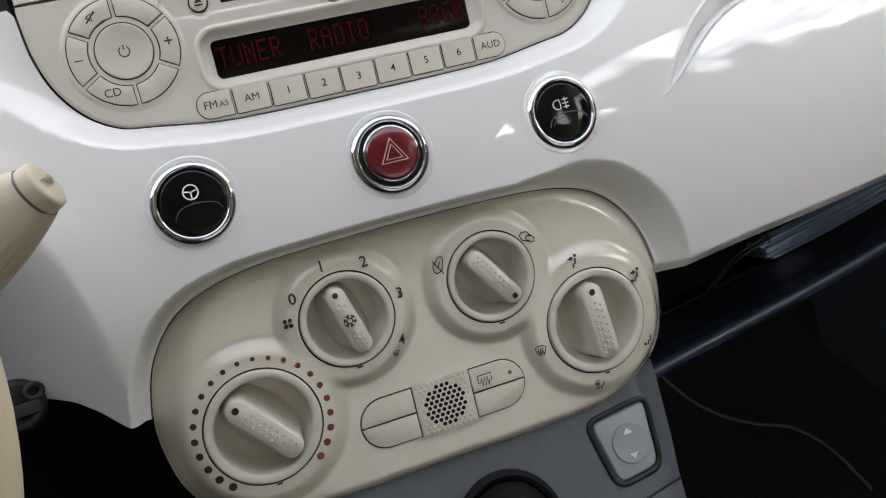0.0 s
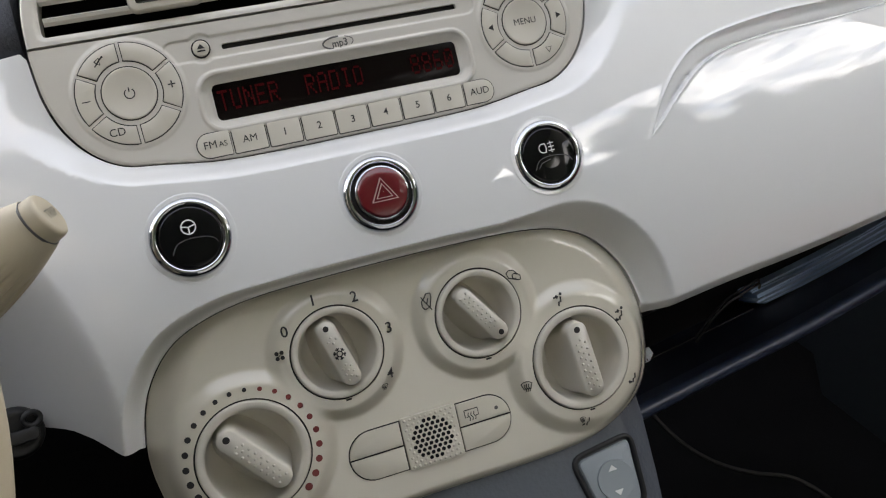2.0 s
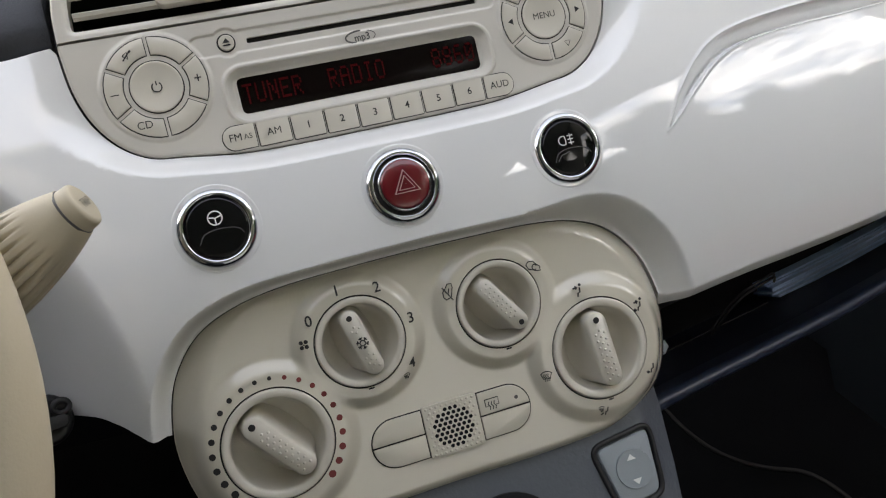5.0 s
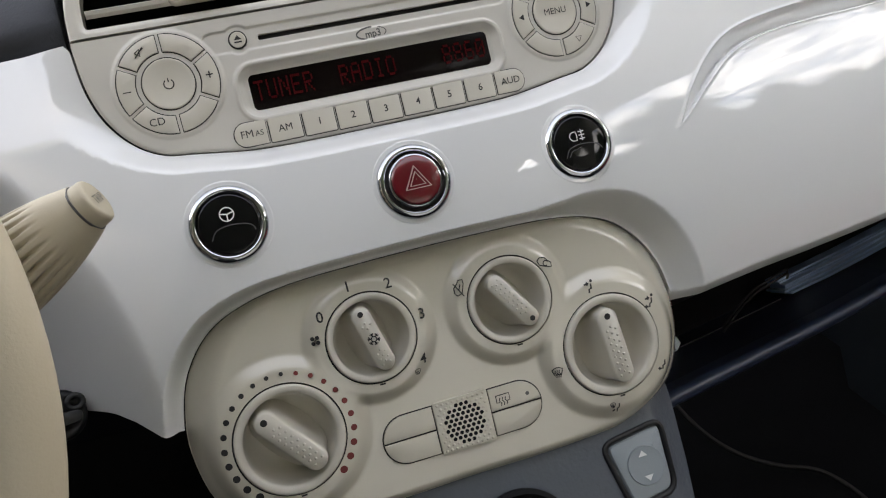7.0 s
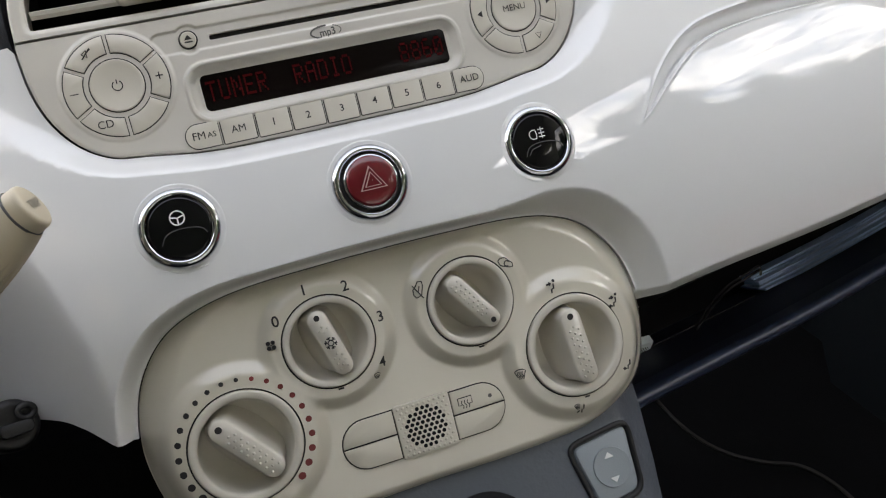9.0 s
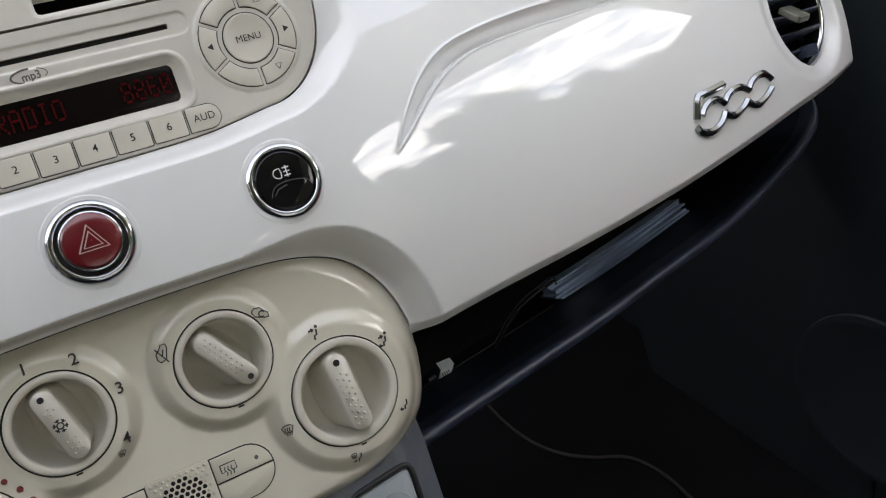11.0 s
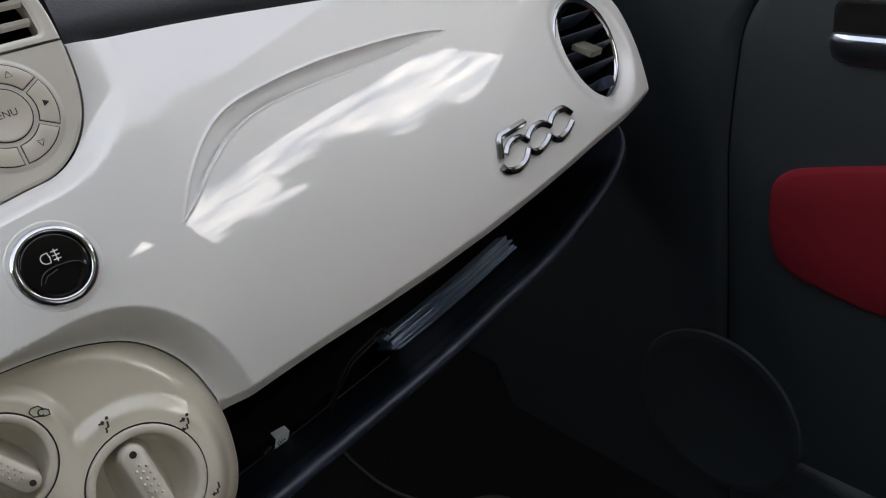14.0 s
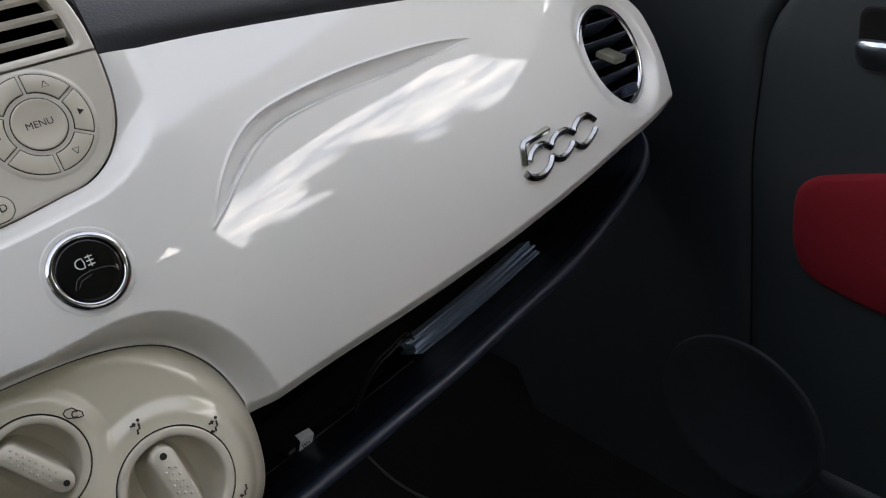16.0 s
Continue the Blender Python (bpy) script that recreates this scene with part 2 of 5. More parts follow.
def strokes(name, lines, width, fr, mat, parent, label="", h=0.0002, scale=1.0):
    """Printed line work: flat ribbons along polylines, a hair above the surface."""
    verts, faces = [], []
    for line in lines:
        pts = [Vector((x * scale, y * scale)) for x, y in line]
        base, m = len(verts), len(pts)
        for i, p in enumerate(pts):
            d = (pts[min(i + 1, m - 1)] - pts[max(i - 1, 0)])
            d = d.normalized() if d.length > 1e-9 else Vector((1, 0))
            s = Vector((-d.y, d.x)) * width / 2
            for q in (p + s, p - s):
                verts.append(put(fr, q.x, q.y, h))
        for i in range(m - 1):
            faces.append((base + 2 * i, base + 2 * i + 1, base + 2 * i + 3, base + 2 * i + 2))
    return poly(name, verts, faces, mat, parent, label, smooth=False)


def patches(name, loops, fr, mat, parent, label="", h=0.0002):
    verts, faces = [], []
    for lp in loops:
        faces.append(list(range(len(verts), len(verts) + len(lp))))
        verts += [put(fr, x, y, h) for x, y in lp]
    return poly(name, verts, faces, mat, parent, label, smooth=False)


def disc(x, y, r, n=16):
    return [(x + r * math.cos(2 * math.pi * i / n), y + r * math.sin(2 * math.pi * i / n)) for i in range(n)]


def arc(x, y, r, a0, a1, n=16):
    return [(x + r * math.cos(radians(a0 + (a1 - a0) * i / n)), y + r * math.sin(radians(a0 + (a1 - a0) * i / n))) for i in range(n + 1)]


def lettering(name, text, size, fr, mat, parent, h=0.0002, x=0.0, y=0.0, turn=0.0, wide=1.0, label="", bold=0.0):
    """Printed words, centred at (x, y)."""
    c = bpy.data.curves.new(name, "FONT")
    c.body, c.size, c.align_x, c.align_y, c.resolution_u, c.offset = text, size, "CENTER", "CENTER", 3, size * bold
    ob = bpy.data.objects.new(name, c)
    mesh = bpy.data.meshes.new_from_object(ob)
    bpy.data.objects.remove(ob)
    ca, sa, o = math.cos(radians(turn)), math.sin(radians(turn)), origin(parent)
    for v in mesh.vertices:
        px, py = v.co.x * wide, v.co.y
        v.co = (put(fr, x + px * ca - py * sa, y + px * sa + py * ca, h) - o) * S
    mesh.update()
    return link_mesh(name, mesh, mat, parent, label)


def inside(px, py, loop):
    """Which of the points lie inside the loop."""
    L = np.array(loop)
    x1, y1 = L[:, 0], L[:, 1]
    x2, y2 = np.roll(x1, -1), np.roll(y1, -1)
    out = np.zeros(len(px), bool)
    for a, b, c, d in zip(x1, y1, x2, y2):
        if b != d:
            hit = ((b > py) != (d > py)) & (px < (c - a) * (py - b) / (d - b) + a)
            out ^= hit
    return out


def away(px, py, loop, closed=True):
    """The distance from points to a polyline."""
    L = np.array(loop)
    A, B = (L, np.roll(L, -1, 0)) if closed else (L[:-1], L[1:])
    best = np.full(len(px), 1e9)
    for (ax, ay), (bx, by) in zip(A, B):
        dx, dy = bx - ax, by - ay
        t = np.clip(((px - ax) * dx + (py - ay) * dy) / (dx * dx + dy * dy + 1e-18), 0, 1)
        best = np.minimum(best, (px - ax - t * dx) ** 2 + (py - ay - t * dy) ** 2)
    return np.sqrt(best)


def dense(loop, gap):
    """The loop with more points, none further apart than gap."""
    out, n = [], len(loop)
    for i in range(n):
        a, b = Vector(loop[i][:2]), Vector(loop[(i + 1) % n][:2])
        k = max(1, math.ceil((b - a).length / gap))
        out += [tuple(a.lerp(b, j / k)) for j in range(k) if (b - a).length > 1e-7]
    return out


def sheet(name, outer, holes, height, step, mat, parent, label="", wall=0.008, rings=(0.0006, 0.0014, 0.0026), extra=(), fine=.0024):
    """A moulded skin: height(u, v) over an outline with holes, and walls going back from every edge."""
    from mathutils.geometry import delaunay_2d_cdt
    outer, holes = dense(outer, fine), [dense(h, fine) for h in holes]
    loops = [outer, *holes]
    pts, edges = [], []
    for lp in loops:
        b = len(pts)
        pts += [tuple(p[:2]) for p in lp]
        edges += [(b + i, b + (i + 1) % len(lp)) for i in range(len(lp))]
    rim = len(pts)
    O = np.array(outer)
    gx, gy = np.meshgrid(np.arange(O[:, 0].min(), O[:, 0].max(), step), np.arange(O[:, 1].min(), O[:, 1].max(), step))
    gx = gx + (np.arange(gx.shape[0]) % 2)[:, None] * step * 0.5
    gx, gy = gx.ravel(), gy.ravel()
    more = [np.stack([gx, gy], 1)]
    keep_d = [step * 0.55]
    for k, lp in enumerate(loops):
        area = sum(a[0] * b[1] - b[0] * a[1] for a, b in zip(lp, lp[1:] + lp[:1]))
        sg = (1 if area > 0 else -1) * (1 if k == 0 else -1)
        for d in rings:
            more.append(np.array(inset(lp, sg * d)))
            keep_d.append(d * 0.8)
    for e in extra:
        more.append(np.array(e))
        keep_d.append(0.0004)
    near = max(rings) if rings else 0.0
    for k, (q, dmin) in enumerate(zip(more, keep_d)):
        px, py = q[:, 0], q[:, 1]
        ok = inside(px, py, outer)
        for hl in holes:
            ok &= ~inside(px, py, hl)
        q = q[ok]
        if not len(q):
            continue
        dist = np.min([away(q[:, 0], q[:, 1], lp) for lp in loops], 0)
        q = q[dist > (near + step * 0.35 if k == 0 else dmin)]
        pts += [tuple(p) for p in q]
    v2, _, tri, _, _, _ = delaunay_2d_cdt([Vector(p) for p in pts], edges, [], 0, 1e-7)
    V = np.array([(v.x, v.y) for v in v2])
    T = np.array([t for t in tri if len(t) == 3])
    C = V[T].mean(1)
    ok = inside(C[:, 0], C[:, 1], outer)
    for hl in holes:
        ok &= ~inside(C[:, 0], C[:, 1], hl)
    T = T[ok]
    u, v = V[:, 0], V[:, 1]
    w = height(u, v)
    e = 2e-4
    nx, ny = -(height(u + e, v) - height(u - e, v)) / (2 * e), -(height(u, v + e) - height(u, v - e)) / (2 * e)
    N = np.stack([nx, ny, np.ones(len(u))], 1)
    N /= np.linalg.norm(N, axis=1)[:, None]
    a, b, c = V[T[:, 0]], V[T[:, 1]], V[T[:, 2]]
    flip = ((b - a)[:, 0] * (c - a)[:, 1] - (b - a)[:, 1] * (c - a)[:, 0]) < 0
    T[flip] = T[flip][:, ::-1]
    verts = [(x, y, z) for x, y, z in zip(u, v, w)]
    faces, normals = [tuple(int(i) for i in t) for t in T], [tuple(n) for n in N]
    loop_normals = [normals[i] for t in faces for i in t]
    seen = {}
    for t in faces:
        for i in range(3):
            seen[(t[i], t[(i + 1) % 3])] = 1
    low = {}
    for (i, j) in [k for k in seen if (k[1], k[0]) not in seen]:
        d = Vector((verts[j][0] - verts[i][0], verts[j][1] - verts[i][1], 0)).normalized()
        for k in (i, j):
            if k not in low:
                low[k] = len(verts)
                verts.append((verts[k][0], verts[k][1], verts[k][2] - wall))
        faces.append((j, i, low[i], low[j]))
        loop_normals += [(d.y, -d.x, 0.0)] * 4
    return poly(name, verts, faces, mat, parent, label, normals=loop_normals)


def smooth01(t):
    t = np.clip(t, 0, 1)
    return t * t * (3 - 2 * t)


# ---- shapes of the dashboard ----
W_RADIO = -0.0202
half = [(0, .0313), (.035, .0313), (.065, .0323), (.092, .0360), (.1065, .0385), (.1185, .0460), (.1278, .0585), (.1328, .0740), (.1345, .0930)]
radio_arc = spline([(-x, y) for x, y in half[::-1]] + half[1:], 12)
vent_half = [(.1345, .0930), (.1335, .1100), (.1290, .1260), (.1180, .1420), (.0950, .1520), (.0500, .1560), (0, .1565)]
vent_arc = spline(vent_half + [(-x, y) for x, y in vent_half[-2::-1]], 5)
climate_half = [(0, -.1488), (.04, -.1492), (.075, -.1478), (.096, -.1442), (.1105, -.1364), (.1190, -.1225), (.1232, -.1015), (.1222, -.0840), (.1160, -.0635), (.1035, -.0470), (.086, -.0378), (.064, -.0335), (.03, -.0322)]
climate_loop = [(x + math.copysign(.0072 * float(np.clip((abs(x) - .055) / .065, 0, 1)), x) * (1.0 if x > 0 else .72), y) for x, y in spline(climate_half + [(0, -.0319)] + [(-x, y) for x, y in climate_half[:0:-1]], 12, closed=True)]
VENT_AT, VENT_R = (.4750, .0041), .0362
COLUMN = (-.320, -.075)


def eased(line, reach, n=260):
    """The line resampled evenly and smoothed over the given length, its ends kept."""
    P = np.array(line)
    along = np.concatenate([[0], np.cumsum(np.linalg.norm(np.diff(P, axis=0), axis=1))])
    even = np.linspace(0, along[-1], n)
    Q = np.stack([np.interp(even, along, P[:, 0]), np.interp(even, along, P[:, 1])], 1)
    weight = np.exp(-((even[:, None] - even[None, :]) / reach) ** 2)
    soft = (weight @ Q) / weight.sum(1)[:, None]
    hold = np.exp(-np.minimum(even, along[-1] - even) / reach)[:, None]
    return [tuple(p) for p in Q * hold + soft * (1 - hold)]


radio_dip = eased(radio_arc, .007)
SWEEP_OUT = spline([(.1462, -.0030), (.1530, .0066), (.1600, .0160), (.1735, .0295), (.1895, .0398), (.2110, .0458), (.2520, .0506), (.2950, .0516), (.3310, .0500), (.3530, .0462)], 8)
SWEEP_IN = spline([(.1462, -.0030), (.1570, .0046), (.1720, .0168), (.1900, .0285), (.2120, .0358), (.2450, .0394), (.2880, .0412), (.3260, .0436), (.3530, .0462)], 8)
SWEEP = SWEEP_OUT + SWEEP_IN[-2:0:-1]


def sweep_groove(u, v):
    """A curved, tapering groove pressed into the passenger side, with crisp edges."""
    out = np.zeros(np.shape(u))
    m = (u > .140) & (u < .360) & (v > -.010) & (v < .058)
    if not m.any():
        return out
    a, b = u[m], v[m]
    do, di = away(a, b, SWEEP_OUT, closed=False), away(a, b, SWEEP_IN, closed=False)
    span = do + di
    t = do / np.maximum(span, 1e-6)
    hollow = np.where(inside(a, b, SWEEP), np.minimum(.70 * span, .0074) * np.where(t < .93, t / .93, 1 - smooth01((t - .93) / .07)), 0)
    near = np.minimum(do, di)
    out[m] = .00034 * np.exp(-(near / .0008) ** 2) - hollow
    return out


def bulge(u, v):
    """The painted face without its recesses."""
    u, v = np.asarray(u, float), np.asarray(v, float)
    w = -.108 * v - np.where(v < 0, 2.0, 1.0) * v * v - .105 * (np.sqrt(u * u + .01) - .1)
    return w - .6 * np.maximum(0, np.abs(u) - .4) ** 2


def climate_plane(u, v):
    return -.0099 + .0185 * (v + .067)


def climate_roll(u, v):
    """How far the climate panel falls back towards its edge."""
    d = away(u, v, climate_loop)
    side = smooth01((np.abs(u) - .075) / .045)
    return (.0045 + .0095 * side) * np.clip(1 - d / (.005 + .011 * side), 0, 1) ** 2


def face(u, v):
    """The painted face: it dips to the radio, to the climate panel and round the steering column, and rolls over at its edges."""
    w = bulge(u, v)
    d = away(u, v, radio_dip, closed=False)
    reach = .0105 + .0125 * smooth01((v - .025) / .045)
    t = np.clip(d / reach, 0, 1)
    w = (W_RADIO - .0015) * (1 - smooth01(t)) + w * smooth01(t)
    d = np.maximum(0, away(u, v, climate_loop) - .0013)
    reach = .0047 + .0095 * smooth01((u - .05) / .06) + .003 * smooth01((-u - .05) / .07)
    low = climate_plane(u, v) - .0075 - .0090 * smooth01((np.abs(u) - .075) / .045)
    s = .22 * np.clip(d / reach, 0, 1) + .78 * smooth01(d / reach)
    w = low * (1 - s) + w * s
    r = np.sqrt((u - COLUMN[0]) ** 2 + (v - COLUMN[1]) ** 2)
    x = np.clip(.1885 - r, 0, .075)
    w = w - 1.25 * x * x / (x + .010)
    w = w + sweep_groove(np.asarray(u, float), np.asarray(v, float))
    d = away(u, v, face_bottom, closed=False)
    w = w - .0066 * np.clip(1 - d / .0056, 0, 1) ** 1.25
    r = np.sqrt(((u - VENT_AT[0] - .0042) * 1.075) ** 2 + (v - VENT_AT[1]) ** 2)
    w = w - (.003 + .005 * smooth01((u - VENT_AT[0] + .01) / .03)) * (1 - smooth01((r - .0370) / .012))
    return w


def normal_of(height, u, v, e=4e-4):
    f = lambda a, b: float(height(np.array([a]), np.array([b]))[0])
    return Vector((-(f(u + e, v) - f(u - e, v)) / (2 * e), -(f(u, v + e) - f(u, v - e)) / (2 * e), 1)).normalized()


def on(height, u, v, lift=0.0, up=(0, 1, 0)):
    n = normal_of(height, u, v)
    c = Vector((u, v, float(height(np.array([u]), np.array([v]))[0]))) + n * lift
    return frame_at(c, n, up)


face_top_right = spline([(.1347, .0926), (.2037, .0902), (.3238, .0805), (.4300, .0690), (.4880, .0585), (.5180, .0455), (.5320, .0300), (.5345, .0130), (.5328, -.0060), (.5278, -.0300), (.5248, -.0425)], 6)
face_low_right = spline([(.5240, -.0446), (.4904, -.0517), (.4481, -.0579), (.4109, -.0645), (.3780, -.0700), (.3482, -.0744), (.3199, -.0782), (.2689, -.0834), (.2239, -.0868), (.1840, -.0893), (.1471, -.0926), (.1290, -.0946)], 5)
face_low_left = spline([(-.1300, -.0880), (-.1365, -.0872), (-.1430, -.0822), (-.1513, -.0765), (-.1670, -.0715), (-.22, -.068), (-.34, -.066)], 5)
face_bottom = face_low_right
GAP_W = .0006


def climate_edge():
    """The arch of the painted face over the climate panel, right to left."""
    out = inset(climate_loop, -GAP_W)
    n = len(out)
    k0 = min(range(n), key=lambda i: (out[i][0] - .1270) ** 2 + (out[i][1] + .0880) ** 2)
    k1 = min(range(n), key=lambda i: (out[i][0] + .1285) ** 2 + (out[i][1] + .0880) ** 2)
    path, i = [], k0
    while i != k1:
        path.append(out[i])
        i = (i + 1) % n
    return path + [out[k1]]


face_outline = ([(-.34, .092)] + [(x, y - .0000) for x, y in spline([(-.165, .0938), (-.1375, .0945)], 3)]
                + [(x * 1.007, y - GAP_W) for x, y in radio_arc[1:-1]] + face_top_right + face_low_right[1:] + climate_edge() + face_low_left[1:])

ARCH_CREASE = []
for k in (.30, .50, .68, .84, .94, 1.0, 1.06, 1.16, 1.35):
    for (x, y), (x1, y1) in zip(climate_loop, inset(climate_loop, -.0058)):
        f = k * (.0047 + .0095 * float(smooth01((x - .05) / .06)) + .003 * float(smooth01((-x - .05) / .07)) + .0013 / k) / .0058
        p = (x + (x1 - x) * f, y + (y1 - y) * f)
        if p[1] > -.082 and inside(np.array([p[0]]), np.array([p[1]]), face_outline)[0]:
            ARCH_CREASE.append(p)

# ---- dashboard ----
dashboard = thing("dashboard", (0, 0, 0), "pearl white painted car dashboard with dark padded top and open shelf", "dashboard")
ring_hole = [(VENT_AT[0] + .0062 + .0332 * math.cos(a), VENT_AT[1] + .0372 * math.sin(a)) for a in [2 * math.pi * i / 72 for i in range(72)]]
sheet("fascia", face_outline, [ring_hole], face, .0024, PAINT, dashboard, "glossy pearl white painted panel", wall=.010, rings=(.0006, .0013, .0021, .0031, .0043, .0058),
      extra=[ARCH_CREASE] + [dense(inset(radio_arc, sg * d), .0013)[:-2] for sg in (-1, 1) for d in (.0010, .0022, .0034, .0046, .0058, .0070, .0082, .0094, .0106, .0120, .0140, .0162, .0186, .0208, .0228)] + [dense(inset(c, d), .0016)[:-2] for c in (SWEEP_OUT, SWEEP_IN) for d in (-.0018, -.0009, -.0003, 0, .0003, .0009, .0018)])

# padded top: from the fascia's upper edge forward to the windscreen
top_edge = [(-.34, .0935), (-.25, .0940), (-.165, .0948), (-.137, .0955), (-.1365, .112), (-.131, .128), (-.120, .144), (-.097, .1545), (-.05, .159), (0, .1595), (.05, .159), (.097, .1545), (.120, .144), (.131, .128), (.1362, .112), (.1365, .0940)] + face_top_right[1:26]
rows_top = []
for k, (dv, dw) in enumerate(((-.004, -.012), (.0000, -.0035), (.004, .0005), (.012, .0008), (.030, -.008), (.060, -.040), (.075, -.09), (.09, -.22))):
    row = []
    for x, y in top_edge:
        base = float(bulge(np.array([x]), np.array([min(y, .095)]))[0])
        inner = abs(x) < .1368 and y > .0955
        row.append(Vector((x * (1 + .012 * k if k > 4 else 1), max(y + dv, (.10 + dv) if k > 4 else -1) if not (inner and k > 4) else max(y + dv, .10 + dv), base + dw)))
    rows_top.append(row)
loft("padded_top", rows_top, PADDED, dashboard, "dark grained padded dashboard top", cap=(False, False), closed=False, angle=60)

# open shelf under the passenger side: back wall, floor, rounded lip
lip_line = spline([(.100, -.1600, -.066), (.1483, -.1555, -.0754), (.2125, -.1492, -.0842), (.2832, -.1414, -.0916), (.3511, -.1302, -.0967), (.4146, -.1188, -.0998), (.4700, -.1020, -.102), (.5174, -.0809, -.103), (.5355, -.0634, -.108), (.5425, -.0450, -.123), (.5450, -.0150, -.150)], 5)
wire_line = [(.100, -.1640, -.153), (.1500, -.1590, -.158), (.2125, -.1535, -.1645), (.2832, -.1463, -.1727), (.3511, -.1370, -.174), (.4146, -.1240, -.169), (.4700, -.1020, -.163), (.5174, -.0780, -.155), (.5365, -.0600, -.15), (.5405, -.0430, -.150), (.5420, -.0150, -.165)]
crease = spline([(x, y - .0015, z - .030) for x, y, z in wire_line], 5)
under = [(x, max(-.088, y + .072 - .025 * min(1, max(0, (x - .3) / .2))), -.075 - .03 * min(1, max(0, (x - .2) / .3))) for x, y, z in crease]
n_pts = min(len(lip_line), len(crease))
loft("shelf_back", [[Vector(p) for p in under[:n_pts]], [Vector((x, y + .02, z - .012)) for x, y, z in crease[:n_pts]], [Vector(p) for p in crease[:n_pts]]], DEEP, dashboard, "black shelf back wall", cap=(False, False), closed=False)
floor_rows = [[Vector(p) for p in crease[:n_pts]]]
for k in range(1, 6):
    f = k / 6
    floor_rows.append([Vector(a).lerp(Vector(b), f) + Vector((0, -.0014 * math.sin(math.pi * f), 0)) for a, b in zip(crease[:n_pts], lip_line[:n_pts])])
shelf_edge = [Vector((x, y - .0014, z - .010)) for x, y, z in lip_line[:n_pts]]
loft("shelf_floor", floor_rows[:6], SHELF_FLOOR, dashboard, "dull black shelf floor", cap=(False, False), closed=False, angle=80)
floor_rows = floor_rows[5:] + [shelf_edge]
for dv, dw in ((-.0006, -.0055), (0, -.0015), (-.0006, .0020), (-.0026, .0046), (-.0058, .0056), (-.0095, .0040), (-.0125, -.002), (-.015, -.014), (-.019, -.04), (-.024, -.09)):
    floor_rows.append([Vector((x, y + dv * .80, z + dw * (.80 if dw > -.006 else 1))) for x, y, z in lip_line[:n_pts]])
loft("shelf_lip", floor_rows, SHELF, dashboard, "glossy blue-black shelf front with rounded lip", cap=(False, False), closed=False, angle=80)
# dark end between fascia and door
end = [(x, y) for x, y in face_top_right[24:]]
loft("dash_end", [[Vector((x, y, float(bulge(np.array([x]), np.array([y]))[0]) - .010)) for x, y in end], [Vector((x + .004, y, -.11)) for x, y in end], [Vector((x + .02, y, -.3)) for x, y in end]], DEEP, dashboard, "black dashboard end", cap=(False, False), closed=False)
# lower dash under the steering column and the footwell lining
loft("knee_lining", [[Vector((-.60, -.068, -.035)), Vector((-.125, -.084, -.035))], [Vector((-.60, -.12, -.09)), Vector((-.12, -.13, -.09))], [Vector((-.60, -.30, -.20)), Vector((-.12, -.30, -.20))]], DEEP, dashboard, "black lining below the fascia", cap=(False, False), closed=False)

# ---- radio ----
radio = thing("car_radio", (0, .06, W_RADIO), "ivory car radio with red display and round key clusters", "radio")
FR = (Vector((0, 0, W_RADIO)), Vector((1, 0, 0)), Vector((0, 1, 0)), Vector((0, 0, 1)))
DISP = (-.0012, .0582, .0605, .0085)     # centre u, v, half width, half height
SLOT = (.0055, .0829, .0580, .0013)
trough = rounded(DISP[2] + .0055, DISP[3] + .0042, .0085)
slot_pocket = rounded(.0765, .0058, .0050)
CLUSTER = (.0970, .0690)


def radio_height(u, v):
    w = np.full(np.shape(u), W_RADIO, float)
    lp = [(x + DISP[0], y + DISP[1]) for x, y in trough]
    d = away(u, v, lp) * np.where(inside(u, v, lp), 1, -1)
    w = w + .0011 * smooth01((d + .0022) / .0014) * (1 - smooth01((d - .0000) / .0012)) - .0032 * smooth01((d + .0002) / .0042)
    lp = [(x - .003, y + .0832) for x, y in slot_pocket]
    d = away(u, v, lp) * np.where(inside(u, v, lp), 1, -1)
    w = w - .0009 * np.maximum(smooth01(d / .0016), smooth01((.0074 - np.sqrt((u + .0620) ** 2 + (v - .0834) ** 2)) / .0016))
    for sx in (-1, 1):
        r = np.sqrt((u - sx * CLUSTER[0]) ** 2 + (v - CLUSTER[1]) ** 2)
        w = w + .0010 * smooth01((.0258 - r) / .0020)
    lp = radio_arc
    d = away(u, v, lp, closed=False)
    return w - .0014 * np.clip(1 - d / .0016, 0, 1) ** 2


radio_outline = [(x, y) for x, y in radio_arc] + [(.1340, .0945), (-.1340, .0945)]
disp_hole = [(x + DISP[0], y + DISP[1]) for x, y in rounded(DISP[2], DISP[3], .0026, 4)]
slot_hole = [(x + SLOT[0], y + SLOT[1]) for x, y in rounded(SLOT[2], SLOT[3], .0008, 3)]
sheet("faceplate", radio_outline, [disp_hole, slot_hole], radio_height, .0026, IVORY_RADIO, radio, wall=.004,
      extra=[dense([(x + DISP[0], y + DISP[1]) for x, y in inset(trough, k)], .0013) for k in (-.0026, -.0020, -.0014, -.0008, 0, .0006, .0012, .0020, .0030, .0040)] + [dense([(x - .003, y + .0832) for x, y in inset(slot_pocket, k)], .0013) for k in (-.0005, 0, .0005, .001, .0016, .0021)]
      + [disc(sx * CLUSTER[0], CLUSTER[1], r, 110) for sx in (-1, 1) for r in (.0231, .0236, .0241, .0246, .0251, .0256, .0261)] + [disc(-.0620, .0834, r, 44) for r in (.0054, .0060, .0066, .0072, .0077)])
fr_disp = (Vector((DISP[0], DISP[1], W_RADIO - .0034)), *FR[1:])
